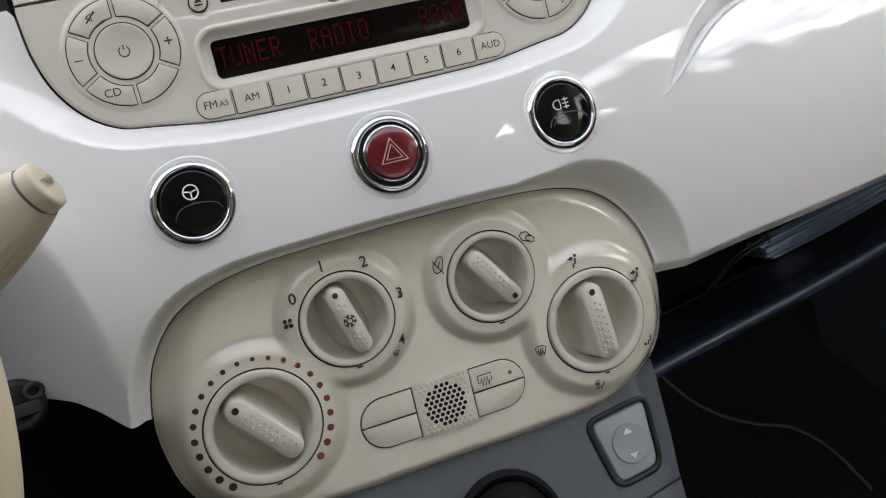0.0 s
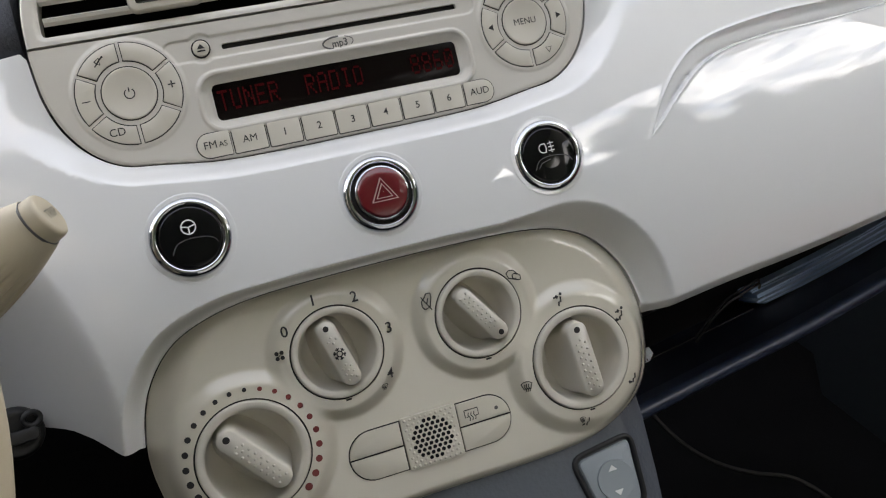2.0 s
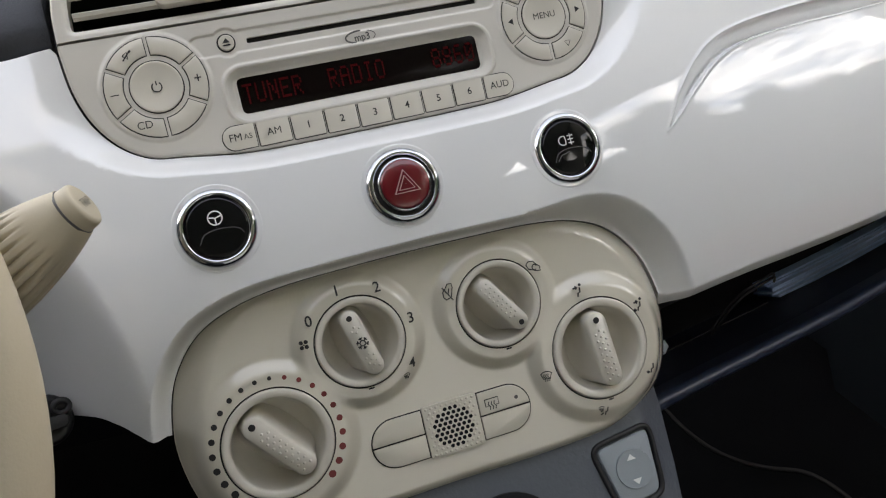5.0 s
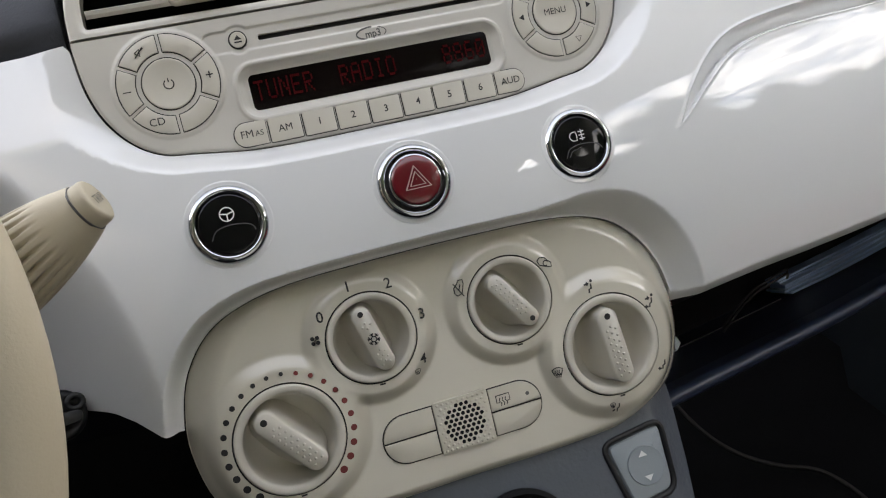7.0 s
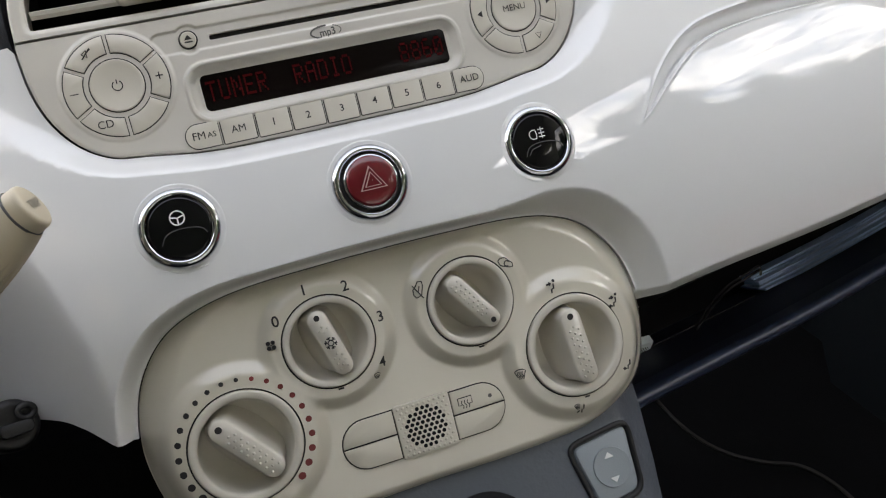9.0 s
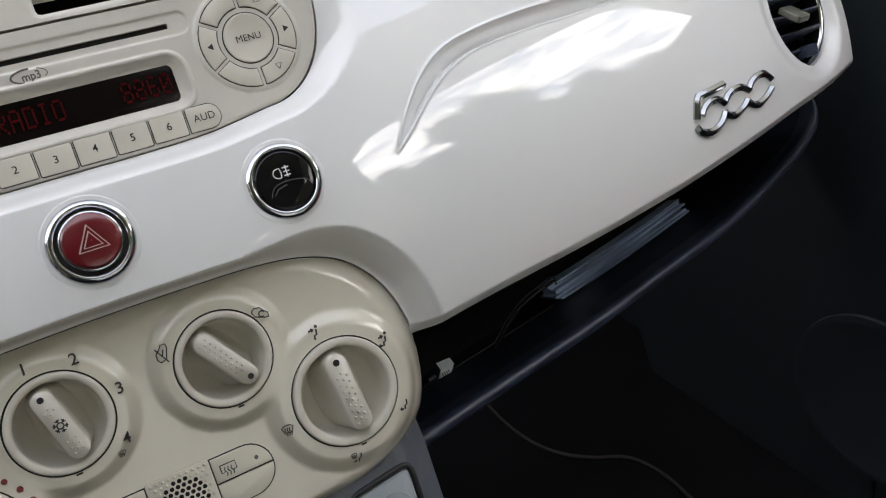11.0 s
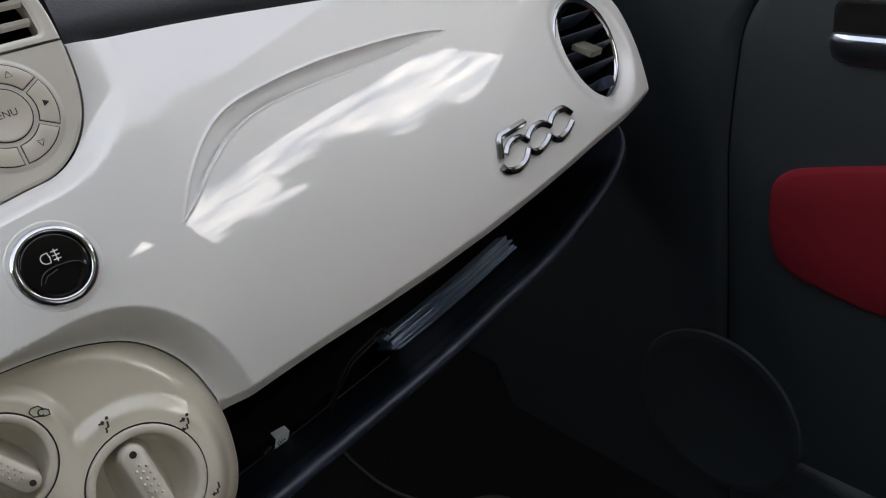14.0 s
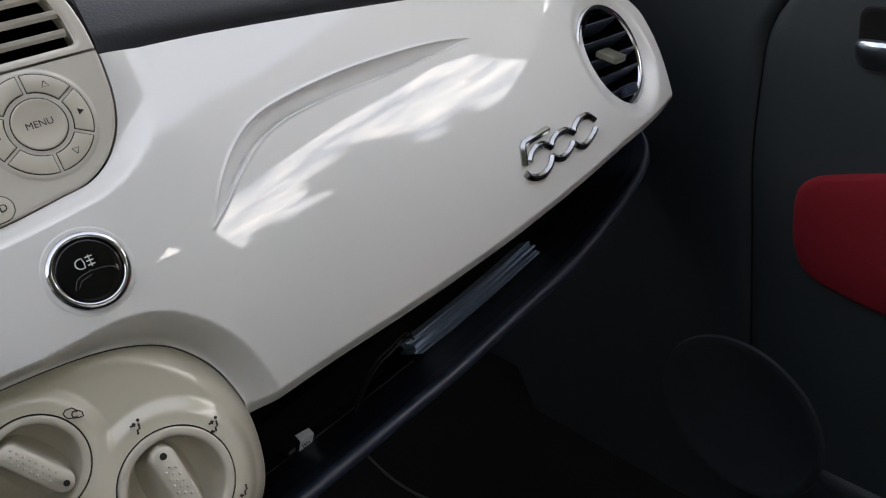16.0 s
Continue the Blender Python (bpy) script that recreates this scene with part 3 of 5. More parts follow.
screen = slab("display_screen", rounded(DISP[2] + .001, DISP[3] + .001, .001, 3), fr_disp, -.001, 0, SCREEN, radio, "black display glass with red readout", bevel=.0001)
DOT_ROWS = {"T": ("11111", "00100", "00100", "00100", "00100", "00100", "00100"), "U": ("10001", "10001", "10001", "10001", "10001", "10001", "01110"), "N": ("10001", "11001", "10101", "10101", "10011", "10001", "10001"),
            "E": ("11111", "10000", "10000", "11110", "10000", "10000", "11111"), "R": ("11110", "10001", "10001", "11110", "10100", "10010", "10001"), "A": ("01110", "10001", "10001", "11111", "10001", "10001", "10001"),
            "D": ("11110", "10001", "10001", "10001", "10001", "10001", "11110"), "I": ("01110", "00100", "00100", "00100", "00100", "00100", "01110"), "O": ("01110", "10001", "10001", "10001", "10001", "10001", "01110"),
            "8": ("01110", "10001", "10001", "01110", "10001", "10001", "01110"), "6": ("01110", "10000", "10000", "11110", "10001", "10001", "01110"), "0": ("01110", "10001", "10011", "10101", "11001", "10001", "01110")}
for k, c in enumerate("TUNER  RADIO    8860"):
    if c != " ":
        cells = [(-.0562 + .0059 * k + (i - 2) * .00092, .0006 + (3 - j) * .00138) for j, row in enumerate(DOT_ROWS[c]) for i, on_off in enumerate(row) if on_off == "1"]
        patches("readout", [[(x - .0004, y - .00060), (x + .0004, y - .00060), (x + .0004, y + .00060), (x - .0004, y + .00060)] for x, y in cells], fr_disp, GLOW, screen, h=.0003)
fr_slot = (Vector((SLOT[0], SLOT[1], W_RADIO - .003)), *FR[1:])
slab("disc_slot", rounded(SLOT[2] + .001, SLOT[3] + .001, .001, 3), fr_slot, -.002, 0, GAP, radio, "black disc slot", bevel=.0001)
# eject key
fr_e = (Vector((-.0620, .0834, W_RADIO - .0006)), *FR[1:])
lathe("eject_surround", [(.0034, -.0006), (.0034, .0002), (.0043, .0002), (.0045, -.0010)], fr_e, GAP, radio, n=24)
eject = lathe("eject_key", [(.0037, -.001), (.0037, .0006), (.0033, .0010), (.0001, .0011)], fr_e, IVORY_GRIP, radio, n=24)
patches("eject_mark", [[(-.0018, -.0002), (.0018, -.0002), (0, .0020)], [(-.0018, -.0016), (.0018, -.0016), (.0018, -.0009), (-.0018, -.0009)]], fr_e, LEGEND, eject, h=.0013)
lettering("format_mark", "mp3", .0050, FR, LEGEND_SOFT, radio, x=.0018, y=.0748, turn=2, h=.0004, wide=.9, bold=.02)
oval = lambda a0, a1: [(.0010 + .0074 * math.cos(radians(a)), .0752 + .0029 * math.sin(radians(a))) for a in np.linspace(a0, a1, 18)]
strokes("format_swoosh", [oval(85, 250)], .0008, FR, LEGEND_SOFT, radio, h=.0004)
strokes("format_swoosh", [oval(-35, 60)], .0004, FR, LEGEND_SOFT, radio, h=.0004)
# preset keys
names = ["FM AS", "AM", "1", "2", "3", "4", "5", "6", "AUD"]
n_keys, left, right = 9, -.0748, .0735
pitch = (right - left) / n_keys
for i, word in enumerate(names):
    cx = left + pitch * (i + .5)
    lp = rounded(pitch / 2 - .0006, .0056, .0006, 3)
    if i in (0, n_keys - 1):
        hw, hh = pitch / 2 - .0006, .0056
        lp = [(hw, -hh), (hw, hh)] + [(-hw + hh + hh * math.cos(radians(a)), hh * math.sin(radians(a))) for a in range(90, 271, 15)]
        lp = [(-x, -y) for x, y in lp] if i else lp
    fr = (Vector((cx, .0394 - .0012 * (1 - abs(cx) / .08), W_RADIO)), *FR[1:])
    slab("key_gap", inset(lp, -.0004), fr, -.001, .0003, GAP, radio, bevel=.0001)
    key = slab("preset_key", lp, fr, -.001, .0010, IVORY_GRIP, radio, bevel=.0004)
    if word == "FM AS":
        lettering("legend", "FM", .0050, fr, LEGEND, key, x=-.0018, h=.0012)
        lettering("legend", "AS", .0036, fr, LEGEND, key, x=.0040, y=-.0003, h=.0012)
    else:
        lettering("legend", word, .0048, fr, LEGEND, key, h=.0012, bold=.010 if word.isdigit() else 0)


def sector(r0, r1, a0, a1, gap=.0005):
    """A ring sector with parallel gaps at its sides."""
    out = []
    for i in range(9):
        a = radians(a0) + gap / r1 + (radians(a1 - a0) - 2 * gap / r1) * i / 8
        out.append((r1 * math.cos(a), r1 * math.sin(a)))
    for i in range(9):
        a = radians(a1) - gap / r0 - (radians(a1 - a0) - 2 * gap / r0) * i / 8
        out.append((r0 * math.cos(a), r0 * math.sin(a)))
    return out


def key_cluster(u, marks, hub_text, turn):
    fr = (Vector((u, CLUSTER[1], W_RADIO + .0010)), *FR[1:])
    for k in range(6):
        a0 = turn + 60 * k
        lp = sector(.0147, .0227, a0, a0 + 60, .0010)
        slab("key_gap", inset(lp, -.0005), fr, -.001, .0001, GAP, radio, bevel=.0001)
        key = slab("round_key", lp, fr, -.001, .0008, IVORY_GRIP, radio, bevel=.0004)
        am = radians(a0 + 30)
        mx, my = .0186 * math.cos(am), .0186 * math.sin(am)
        kind = marks[k]
        if kind in ("+", "\u2013", "CD"):
            lettering("legend", kind, .0050 if kind == "CD" else .0070, fr, LEGEND, key, x=mx, y=my, h=.0010)
        elif kind == "mute":
            strokes("legend", [[(mx - .002, my - .0022), (mx + .002, my + .0022)], [(mx - .0018, my), (mx + .0003, my + .0015), (mx + .0003, my - .0017), (mx - .0018, my)], [(mx + .001, my + .001), (mx + .0022, my + .0018)]], .0006, fr, LEGEND, key, h=.0010)
        elif kind in ("left", "right", "up", "down"):
            d = {"left": (-1, 0), "right": (1, 0), "up": (0, 1), "down": (0, -1)}[kind]
            s = .0016
            tri = [(mx + d[0] * s, my + d[1] * s), (mx - d[0] * s * .7 - d[1] * s, my - d[1] * s * .7 + d[0] * s), (mx - d[0] * s * .7 + d[1] * s, my - d[1] * s * .7 - d[0] * s)]
            if kind in ("left", "right"):
                patches("legend", [tri], fr, LEGEND, key, h=.0010)
            else:
                strokes("legend", [tri + tri[:1]], .0004, fr, LEGEND, key, h=.0010)
    lathe("hub_gap", [(.0116, -.001), (.0116, .0002), (.0122, .0002), (.0123, -.001)], fr, GAP, radio, n=40)
    hub = lathe("hub_key", [(.0117, -.001), (.0117, .0004), (.0114, .0008), (.0106, .0009), (.0098, .0006), (.0001, .0005)], fr, IVORY_GRIP, radio, n=40)
    if hub_text:
        lettering("legend", hub_text, .0045, fr, LEGEND, hub, h=.0008)
    else:
        strokes("legend", [arc(0, -.0002, .0022, 125, 415, 18), [(0, .0006), (0, .0026)]], .0005, fr, LEGEND, hub, h=.0008)


key_cluster(-CLUSTER[0], ["+", "", "mute", "\u2013", "CD", ""], "", -29)
key_cluster(CLUSTER[0], ["right", "up", "", "left", "", "down"], "MENU", -29)

# ---- centre air vent above the radio ----
vent = thing("centre_air_vent", (0, .12, W_RADIO), "ivory centre air vent with horizontal slats", "air vent")
vent_outline = [(x * .998, y) for x, y in vent_arc] + [(-.1342, .0957), (.1342, .0957)]
holes = []
for sx in (-1, 1):
    hp = [(.0125, .0992), (.1270, .0996), (.1262, .112), (.1225, .1255), (.113, .1370), (.092, .1445), (.05, .1480), (.0125, .1485)]
    lp = []
    for k in range(len(hp)):
        a, b, c = Vector(hp[k - 1]), Vector(hp[k]), Vector(hp[(k + 1) % len(hp)])
        p, q = b + (a - b).normalized() * .002, b + (c - b).normalized() * .002
        lp += [(p.x, p.y), ((b.x * 2 + p.x + q.x) / 4, (b.y * 2 + p.y + q.y) / 4), (q.x, q.y)]
    holes.append([(sx * x, y) for x, y in (lp if sx > 0 else lp[::-1])])


def vent_height(u, v):
    d = np.minimum(away(u, v, holes[0]), away(u, v, holes[1]))
    e = away(u, v, vent_arc, closed=False)
    return W_RADIO + .0004 - .0018 * np.clip(1 - d / .0026, 0, 1) ** 2 - .0014 * np.clip(1 - e / .0016, 0, 1) ** 2


sheet("frame", vent_outline, holes, vent_height, .0032, IVORY_RADIO, vent, wall=.012)
for sx in (-1, 1):
    loft("duct", [[Vector((sx * x, y, W_RADIO - .010)) for x, y in ((.010, .096), (.130, .096), (.130, .150), (.010, .150))], [Vector((sx * x, y, W_RADIO - .045)) for x, y in ((.012, .098), (.125, .098), (.125, .146), (.012, .146))]], DEEP, vent, "black duct", cap=(False, True))
    for k in range(5):
        y = .1062 + k * .0092
        wide = .125 if k < 2 else (.121, .112, .09)[k - 2]
        sec = [(0, -.0016), (.0022, -.0004), (.0028, .0012), (.0010, .0020), (-.014, .0060), (-.015, .0044)]
        loft("slat", [[Vector((sx * x, y + dy, W_RADIO - .003 + dw)) for dw, dy in sec] for x in (.0126, wide)], IVORY_RADIO, vent, angle=40)
    fr = (Vector((sx * .072, .1078, W_RADIO)), *FR[1:])
    tab = slab("slider_tab", rounded(.0165, .0042, .0038), fr, -.002, .0050, IVORY_GRIP, vent, "ivory slider with chrome insert", bevel=.0014)
    slab("chrome_insert", rounded(.0130, .0014, .0012), fr, .0046, .0056, DARK_CHROME, tab, bevel=.0004)


# ---- round push buttons ----
def push_button(name, u, v, label, cap_mat, cap_label, proud):
    b = thing(name, (u, v, float(bulge(np.array([u]), np.array([v]))[0])), label, "button", "round dashboard buttons")
    fr = frame_at(Vector((u, v, float(face(np.array([u]), np.array([v]))[0]))), (0.012 if u > 0 else (-0.012 if u < 0 else 0), .1075, 1))
    rim = ((.0201, -.0002), (.0198, .00003), (.0195, .00013), (.0191, .00017), (.0187, .00014), (.0182, .00007), (.0176, .00004), (.0165, .00004))
    loops = []
    for r, h in rim:
        a = np.arange(96) * 2 * math.pi / 96
        cu, cv = u + r * np.cos(a), v + r * np.sin(a)
        loops.append([Vector((x, y, z + h)) for x, y, z in zip(cu, cv, face(cu, cv))])
    loft("surround", loops, PAINT, b, "white raised surround", cap=(False, False), angle=80)
    lathe("chrome_ring", [(.0178, -.002), (.0178, .0003), (.0176, .0008), (.0171, .0015), (.0164, .0021), (.0157, .0024), (.0150, .0024), (.0145, .0021), (.0142, .0015), (.0140, .0002)], fr, CHROME, b, "polished chrome ring", n=96, closed=False, angle=80)
    lathe("collar", [(.0140, .0), (.0140, .0005), (.0126, .0007), (.0122, .0)], fr, GAP, b, n=48)
    if proud:
        lathe("inner_ring", [(.0128, .0005), (.0127, .0028), (.0124, .0036), (.0119, .0037), (.0117, .0)], fr, CHROME, b, n=64, angle=80)
        prof = [(.0117, .000), (.0117, .0042), (.0114, .0051), (.0106, .0055), (.0060, .0058), (.0001, .0059)]
    else:
        prof = [(.0139, .000), (.0139, .0012), (.0136, .0018), (.0128, .0020), (.0060, .0021), (.0001, .0021)]
    cap = lathe("cap", prof, fr, cap_mat, b, cap_label, n=48, angle=60)
    return b, fr, cap


hazard, fr, cap = push_button("hazard_button", 0, 0, "red hazard warning push button in a chrome ring", RED_CAP, "dark red cap", True)
for r, wd in ((.0075, .0007), (.0046, .0006)):
    tri = [(r * .93 * math.cos(radians(a)), r * .93 * math.sin(radians(a)) - .0006) for a in (90, 210, 330, 90, 210)]
    strokes("warning_triangle", [tri], wd, fr, PINK_PRINT, cap, h=.0061)
eco, fr, cap = push_button("steering_assist_button", -.0866, 0, "black steering assist button in a chrome ring", BLACK_GLOSS, "gloss black cap", False)
strokes("wheel_mark", [arc(0, .0044, .0031, 0, 360, 24), [(-.0029, .0050), (-.0010, .0046), (0, .0042), (.0010, .0046), (.0029, .0050)], [(0, .0042), (0, .0016)]], .0006, fr, WHITE_PRINT, cap, h=.0023)
ROCKER = spline([(-.0088, -.0062), (-.0062, -.0022), (-.0008, -.0007), (.0058, -.0011), (.0096, -.0025), (.0110, -.0048)], 6)
strokes("rocker_line", [ROCKER], .0004, fr, DARK_LINE, cap, h=.0023)
fog, fr, cap = push_button("fog_light_button", .0866, 0, "black fog light button in a chrome ring", BLACK_GLOSS, "gloss black cap", False)
strokes("lamp_mark", [arc(-.0024, .0036, .0022, 90, 270, 12) + [(-.0012, .0014), (-.0008, .0036), (-.0012, .0058), (-.0024, .0058)], [(.0002, .0056), (.0034, .0056)], [(.0002, .0038), (.0034, .0038)], [(.0002, .0020), (.0034, .0020)], [(.0018, .0066), (.0018, .0010)]], .0005, fr, WHITE_PRINT, cap, h=.0023)
strokes("rocker_line", [ROCKER, [(-.0072, -.0060), (-.0050, -.0034), (0, -.0022)]], .0004, fr, DARK_LINE, cap, h=.0023)

# ---- climate panel ----
climate = thing("climate_panel", (0, -.09, -.01), "ivory climate control panel with four round dials", "control panel")
DIALS = {"temperature": (-.0833, -.1029, .0266, 130), "fan": (-.0355, -.0670, .0223, 106), "recirculation": (.0355, -.0670, .0223, -55), "mode": (.0833, -.1029, .0266, 96)}


def climate_height(u, v):
    w = climate_plane(u, v) - .0042
    flat = np.ones(np.shape(u))
    for x, y, r, _ in DIALS.values():
        d = np.sqrt((u - x) ** 2 + (v - y) ** 2)
        flat = flat * (.25 * np.clip((d - r * 1.05) / (r * .40), 0, 1) + .75 * smooth01((d - r * 1.18) / (r * .34)))
    return w + .0046 * (1 - flat) - climate_roll(u, v)


GR = .0143
sheet("faceplate", climate_loop, [disc(x, y, r, 64) for x, y, r, _ in DIALS.values()], climate_height, .0026, IVORY, climate, wall=.012,
      extra=[disc(x, y, r * k, 100) for x, y, r, _ in DIALS.values() for k in (1.03, 1.06, 1.09, 1.12, 1.17, 1.22, 1.27, 1.32, 1.37, 1.41, 1.44, 1.47, 1.52)])


def dial(kind):
    x, y, r, turn = DIALS[kind]
    fr = frame_at((x, y, float(climate_plane(x, y))), (0, -.0185, 1))
    lathe("dial_gap", [(r + .0004, -.004), (r + .0003, -.0004), (r - .0009, -.0004), (r - .0010, -.004)], fr, GAP, climate, n=64)
    d = lathe("dial", [(r - .0008, -.004), (r - .0008, .0012), (r - .0011, .0018), (r - .0017, .0021), (r * .850, .0017), (r * .822, .0012), (r * .806, -.0004), (r * .785, -.0060), (r * .745, -.0115), (r * .66, -.0150), (r * .42, -.0166), (.0001, -.0170)], fr, IVORY_GRIP, climate, "ivory rotary dial with recessed bowl", n=64, angle=60)
    c, s = math.cos(radians(turn)), math.sin(radians(turn))
    fg = (fr[0], fr[1] * c + fr[2] * s, fr[2] * c - fr[1] * s, fr[3])
    L, Wd = r * .735, r * .205
    rings = []
    for grow, h in ((2.40, -.0172), (1.85, -.0150), (1.50, -.0115), (1.26, -.006), (1.12, .0000), (1.05, .0040), (.96, .0053), (.80, .0058)):
        lp = rounded(min(L + Wd * (grow - 1) * .45, r * .86), Wd * grow, min(Wd * grow, L) * .98, 7)
        rings.append([put(fg, px, py, h) for px, py in lp])
    grip = loft("grip", rings, IVORY_GRIP, d, cap=(False, True), angle=60)
    patches("pointer_dot", [disc(L * .80, 0, r * .062)], fg, LEGEND, grip, h=.0061)
    bumps_v, bumps_f = [], []
    for row in (-1, 0, 1):
        for col in range(9):
            px = L * (.52 - .175 * col) - (L * .088 if row else 0)
            py = row * Wd * .44
            if px < -L * .84 or (kind == "fan" and abs(px) < r * .21):
                continue
            b = len(bumps_v)
            rr = r * .029
            for h, k in ((.0056, 1.0), (.0062, .8), (.0065, .4)):
                bumps_v += [put(fg, px + rr * k * math.cos(a * math.pi / 4), py + rr * k * math.sin(a * math.pi / 4), h) for a in range(8)]
            bumps_f += [(b + q + i, b + q + (i + 1) % 8, b + q + 8 + (i + 1) % 8, b + q + 8 + i) for q in (0, 8) for i in range(8)] + [[b + 16 + i for i in range(8)]]
    poly("grip_texture", bumps_v, bumps_f, IVORY_GRIP, grip, kind="stuff")
    patches("detent_mark", [[(-.0014, -r - .0010), (.0014, -r - .0010), (.0014, -r - .0002), (-.0014, -r - .0002)]], (fr[0], fr[1], fr[2], fr[3]), GAP, d, h=.0006)
    return fr, fg, grip


def mark(name, x, y, lines, width=.00055, size=1.0, mat=None, fills=(), turn=0):
    fr = on(climate_height, x, y, .0005)
    c, s = math.cos(radians(turn)), math.sin(radians(turn))
    fr = (fr[0], fr[1] * c + fr[2] * s, fr[2] * c - fr[1] * s, fr[3])
    ob = strokes(name, [[(a * size, b * size) for a, b in ln] for ln in lines], width, fr, mat or LEGEND, climate)
    if fills:
        patches(name, [[(a * size, b * size) for a, b in lp] for lp in fills], fr, mat or LEGEND, climate)
    return ob


def around(kind, angle, k):
    x, y, r, _ = DIALS[kind]
    return x + r * k * math.cos(radians(angle)), y + r * k * math.sin(radians(angle))


for kind in DIALS:
    fr, fg, grip = dial(kind)
    if kind == "fan":
        ray = lambda a, r0, b, r1: [(r0 * math.cos(radians(a)), r0 * math.sin(radians(a))), (r1 * math.cos(radians(b)), r1 * math.sin(radians(b)))]
        flake = [ray(a, .0012, a, .0030) for a in range(0, 360, 60)] + [ray(a, .0020, a + k, .0028) for a in range(0, 360, 60) for k in (-19, 19)]
        strokes("snowflake", flake + [arc(0, 0, .0013, 0, 360, 12)], .00055, fg, LEGEND, grip, h=.0063)
for i in range(22):
    a = 229.1 - 13.14 * i
    x, y = around("temperature", a, 1.125)
    y += .0009
    f = on(climate_height, x, y, .0001)
    size = .0010 + .0009 * abs(i - 11) / 11
    patches("temperature_dot", [disc(0, 0, size)], f, LEGEND if i < 12 else LEGEND_RED, climate)
for word, x, y in (("0", -.0570, -.0517), ("1", -.0413, -.0410), ("2", -.0222, -.0440), ("3", -.0095, -.0622), ("4", -.0138, -.0833)):
    lettering("legend", word, .0072, on(climate_height, x, y, .0005), LEGEND, climate, bold=.012)
x, y = around("fan", 168, 1.19)
mark("fan_mark", x, y, [[(-.0005, 0), (.0005, 0)]], .0005, fills=[[(.00115 * c + .00102 * math.cos(a), .00115 * s + .00102 * math.sin(a)) for a in [2 * math.pi * i / 10 for i in range(10)]] for c, s in ((1, 1), (-1, 1), (-1, -1), (1, -1))])
SHIELD = [(-.0024, .0014), (-.0012, .0021), (0, .0023), (.0012, .0021), (.0024, .0014), (.0014, -.0012), (0, -.0007), (-.0014, -.0012), (-.0024, .0014)]
HEAT = [[(x, -.0022), (x + .0004, -.0010), (x - .0004, .0000), (x, .0012)] for x in (-.0009, 0, .0009)]
SEAT = [[(.0008, .0014), (.0004, -.0010), (-.0008, -.0013), (-.0012, -.0032)]]
HEAD = [disc(.0012, .0027, .0008, 10)]
x, y = -.0178, -.0888
mark("defrost_mark", x, y, [SHIELD] + HEAT, .0004, .72)
x, y = around("recirculation", 153, 1.18)
mark("closed_flap_mark", x, y, [[(-.0036, .0008), (-.0026, .0022), (-.0004, .0028), (.0014, .0018), (.0034, .0012), (.0038, -.0006), (.0022, -.0012), (-.0022, -.0012), (-.0036, .0008)], [(-.0034, -.0022), (.0016, .0034)], [(-.0010, .0004), (.0016, .0002)]], .00055, 1.1, turn=72)
x, y = .0568, -.0540
CAR = [(-.0034, .0006), (-.0026, .0020), (-.0004, .0026), (.0012, .0016), (.0030, .0010), (.0034, -.0006), (.0020, -.0010), (-.0020, -.0010), (-.0034, .0006)]
mark("recirculation_mark", x, y, [CAR, arc(.0006, .0003, .0011, 40, 320, 12)], .0006, 1.2, turn=-22)
for a, arrows, k in ((99, 1, 1.20), (32, 2, 1.15), (-33, 3, 1.17)):
    x, y = around("mode", a, k)
    lines = list(SEAT)
    if arrows in (1, 2):
        lines += [[(-.0030, .0014), (-.0008, .0016)], [(-.0016, .0024), (-.0006, .0016), (-.0016, .0008)]]
    if arrows in (2, 3):
        lines += [[(-.0036, -.0022), (-.0018, -.0028)], [(-.0028, -.0032), (-.0036, -.0022), (-.0026, -.0018)]]
    mark("air_to_face_mark" if arrows == 1 else "air_flow_mark", x, y, lines, .0009, 1.0, fills=HEAD if arrows < 3 else ())
x, y = around("mode", -99, 1.20)
mark("air_flow_mark", x, y, [[(p + .0014, q) for p, q in SEAT[0]], [(-.0026, -.0024), (-.0008, -.0016)]], .0007, .9)
mark("defrost_mark", x - .0016, y + .0008, [SHIELD] + HEAT, .0004, .62)
x, y = around("mode", 191, 1.21)
mark("defrost_mark", x, y, [SHIELD] + HEAT, .0005, 1.15)

# key row with perforated speaker grille
def on_panel(u, v):
    return frame_at((u, v, float(climate_plane(u, v)) - .0042), (0, -.0185, 1))


fp = on_panel(0, -.1200)
slab("key_row_gap", rounded(.0418, .0124, .0122, 8), fp, -.001, .0002, GAP, climate, bevel=.0001)
for sx in (-1, 1):
    for sy in (-1, 1):
        lp = []
        for k in range(9):
            a = radians(90 * k / 8)
            lp.append((.0412 - .0118 + .0118 * math.cos(a), .0004 + .0114 * math.sin(a)))
        lp += [(GR + .0004, .0118), (GR + .0004, .0004)]
        lp = [(sx * x, sy * y) for x, y in lp]
        if sx * sy < 0:
            lp = lp[::-1]
        lp = [(x, y) for x, y in lp]
        key = slab("flat_key", lp, fp, -.001, .0013, IVORY, climate, bevel=.0006)
        if sx > 0 and sy > 0:
            strokes("rear_defrost_mark", [[(.0180, .0078), (.0250, .0078), (.0250, .0042), (.0235, .0042)], [(.0180, .0078), (.0180, .0042), (.0195, .0042)]] + [[(x, .0022), (x + .0005, .0036), (x - .0005, .0050), (x, .0064)] for x in (.0200, .0215, .0230)], .0005, fp, LEGEND, key, h=.0015)
            patches("indicator_dot", [disc(.0345, .0048, .0010)], fp, LEGEND_SOFT, key, h=.0015)
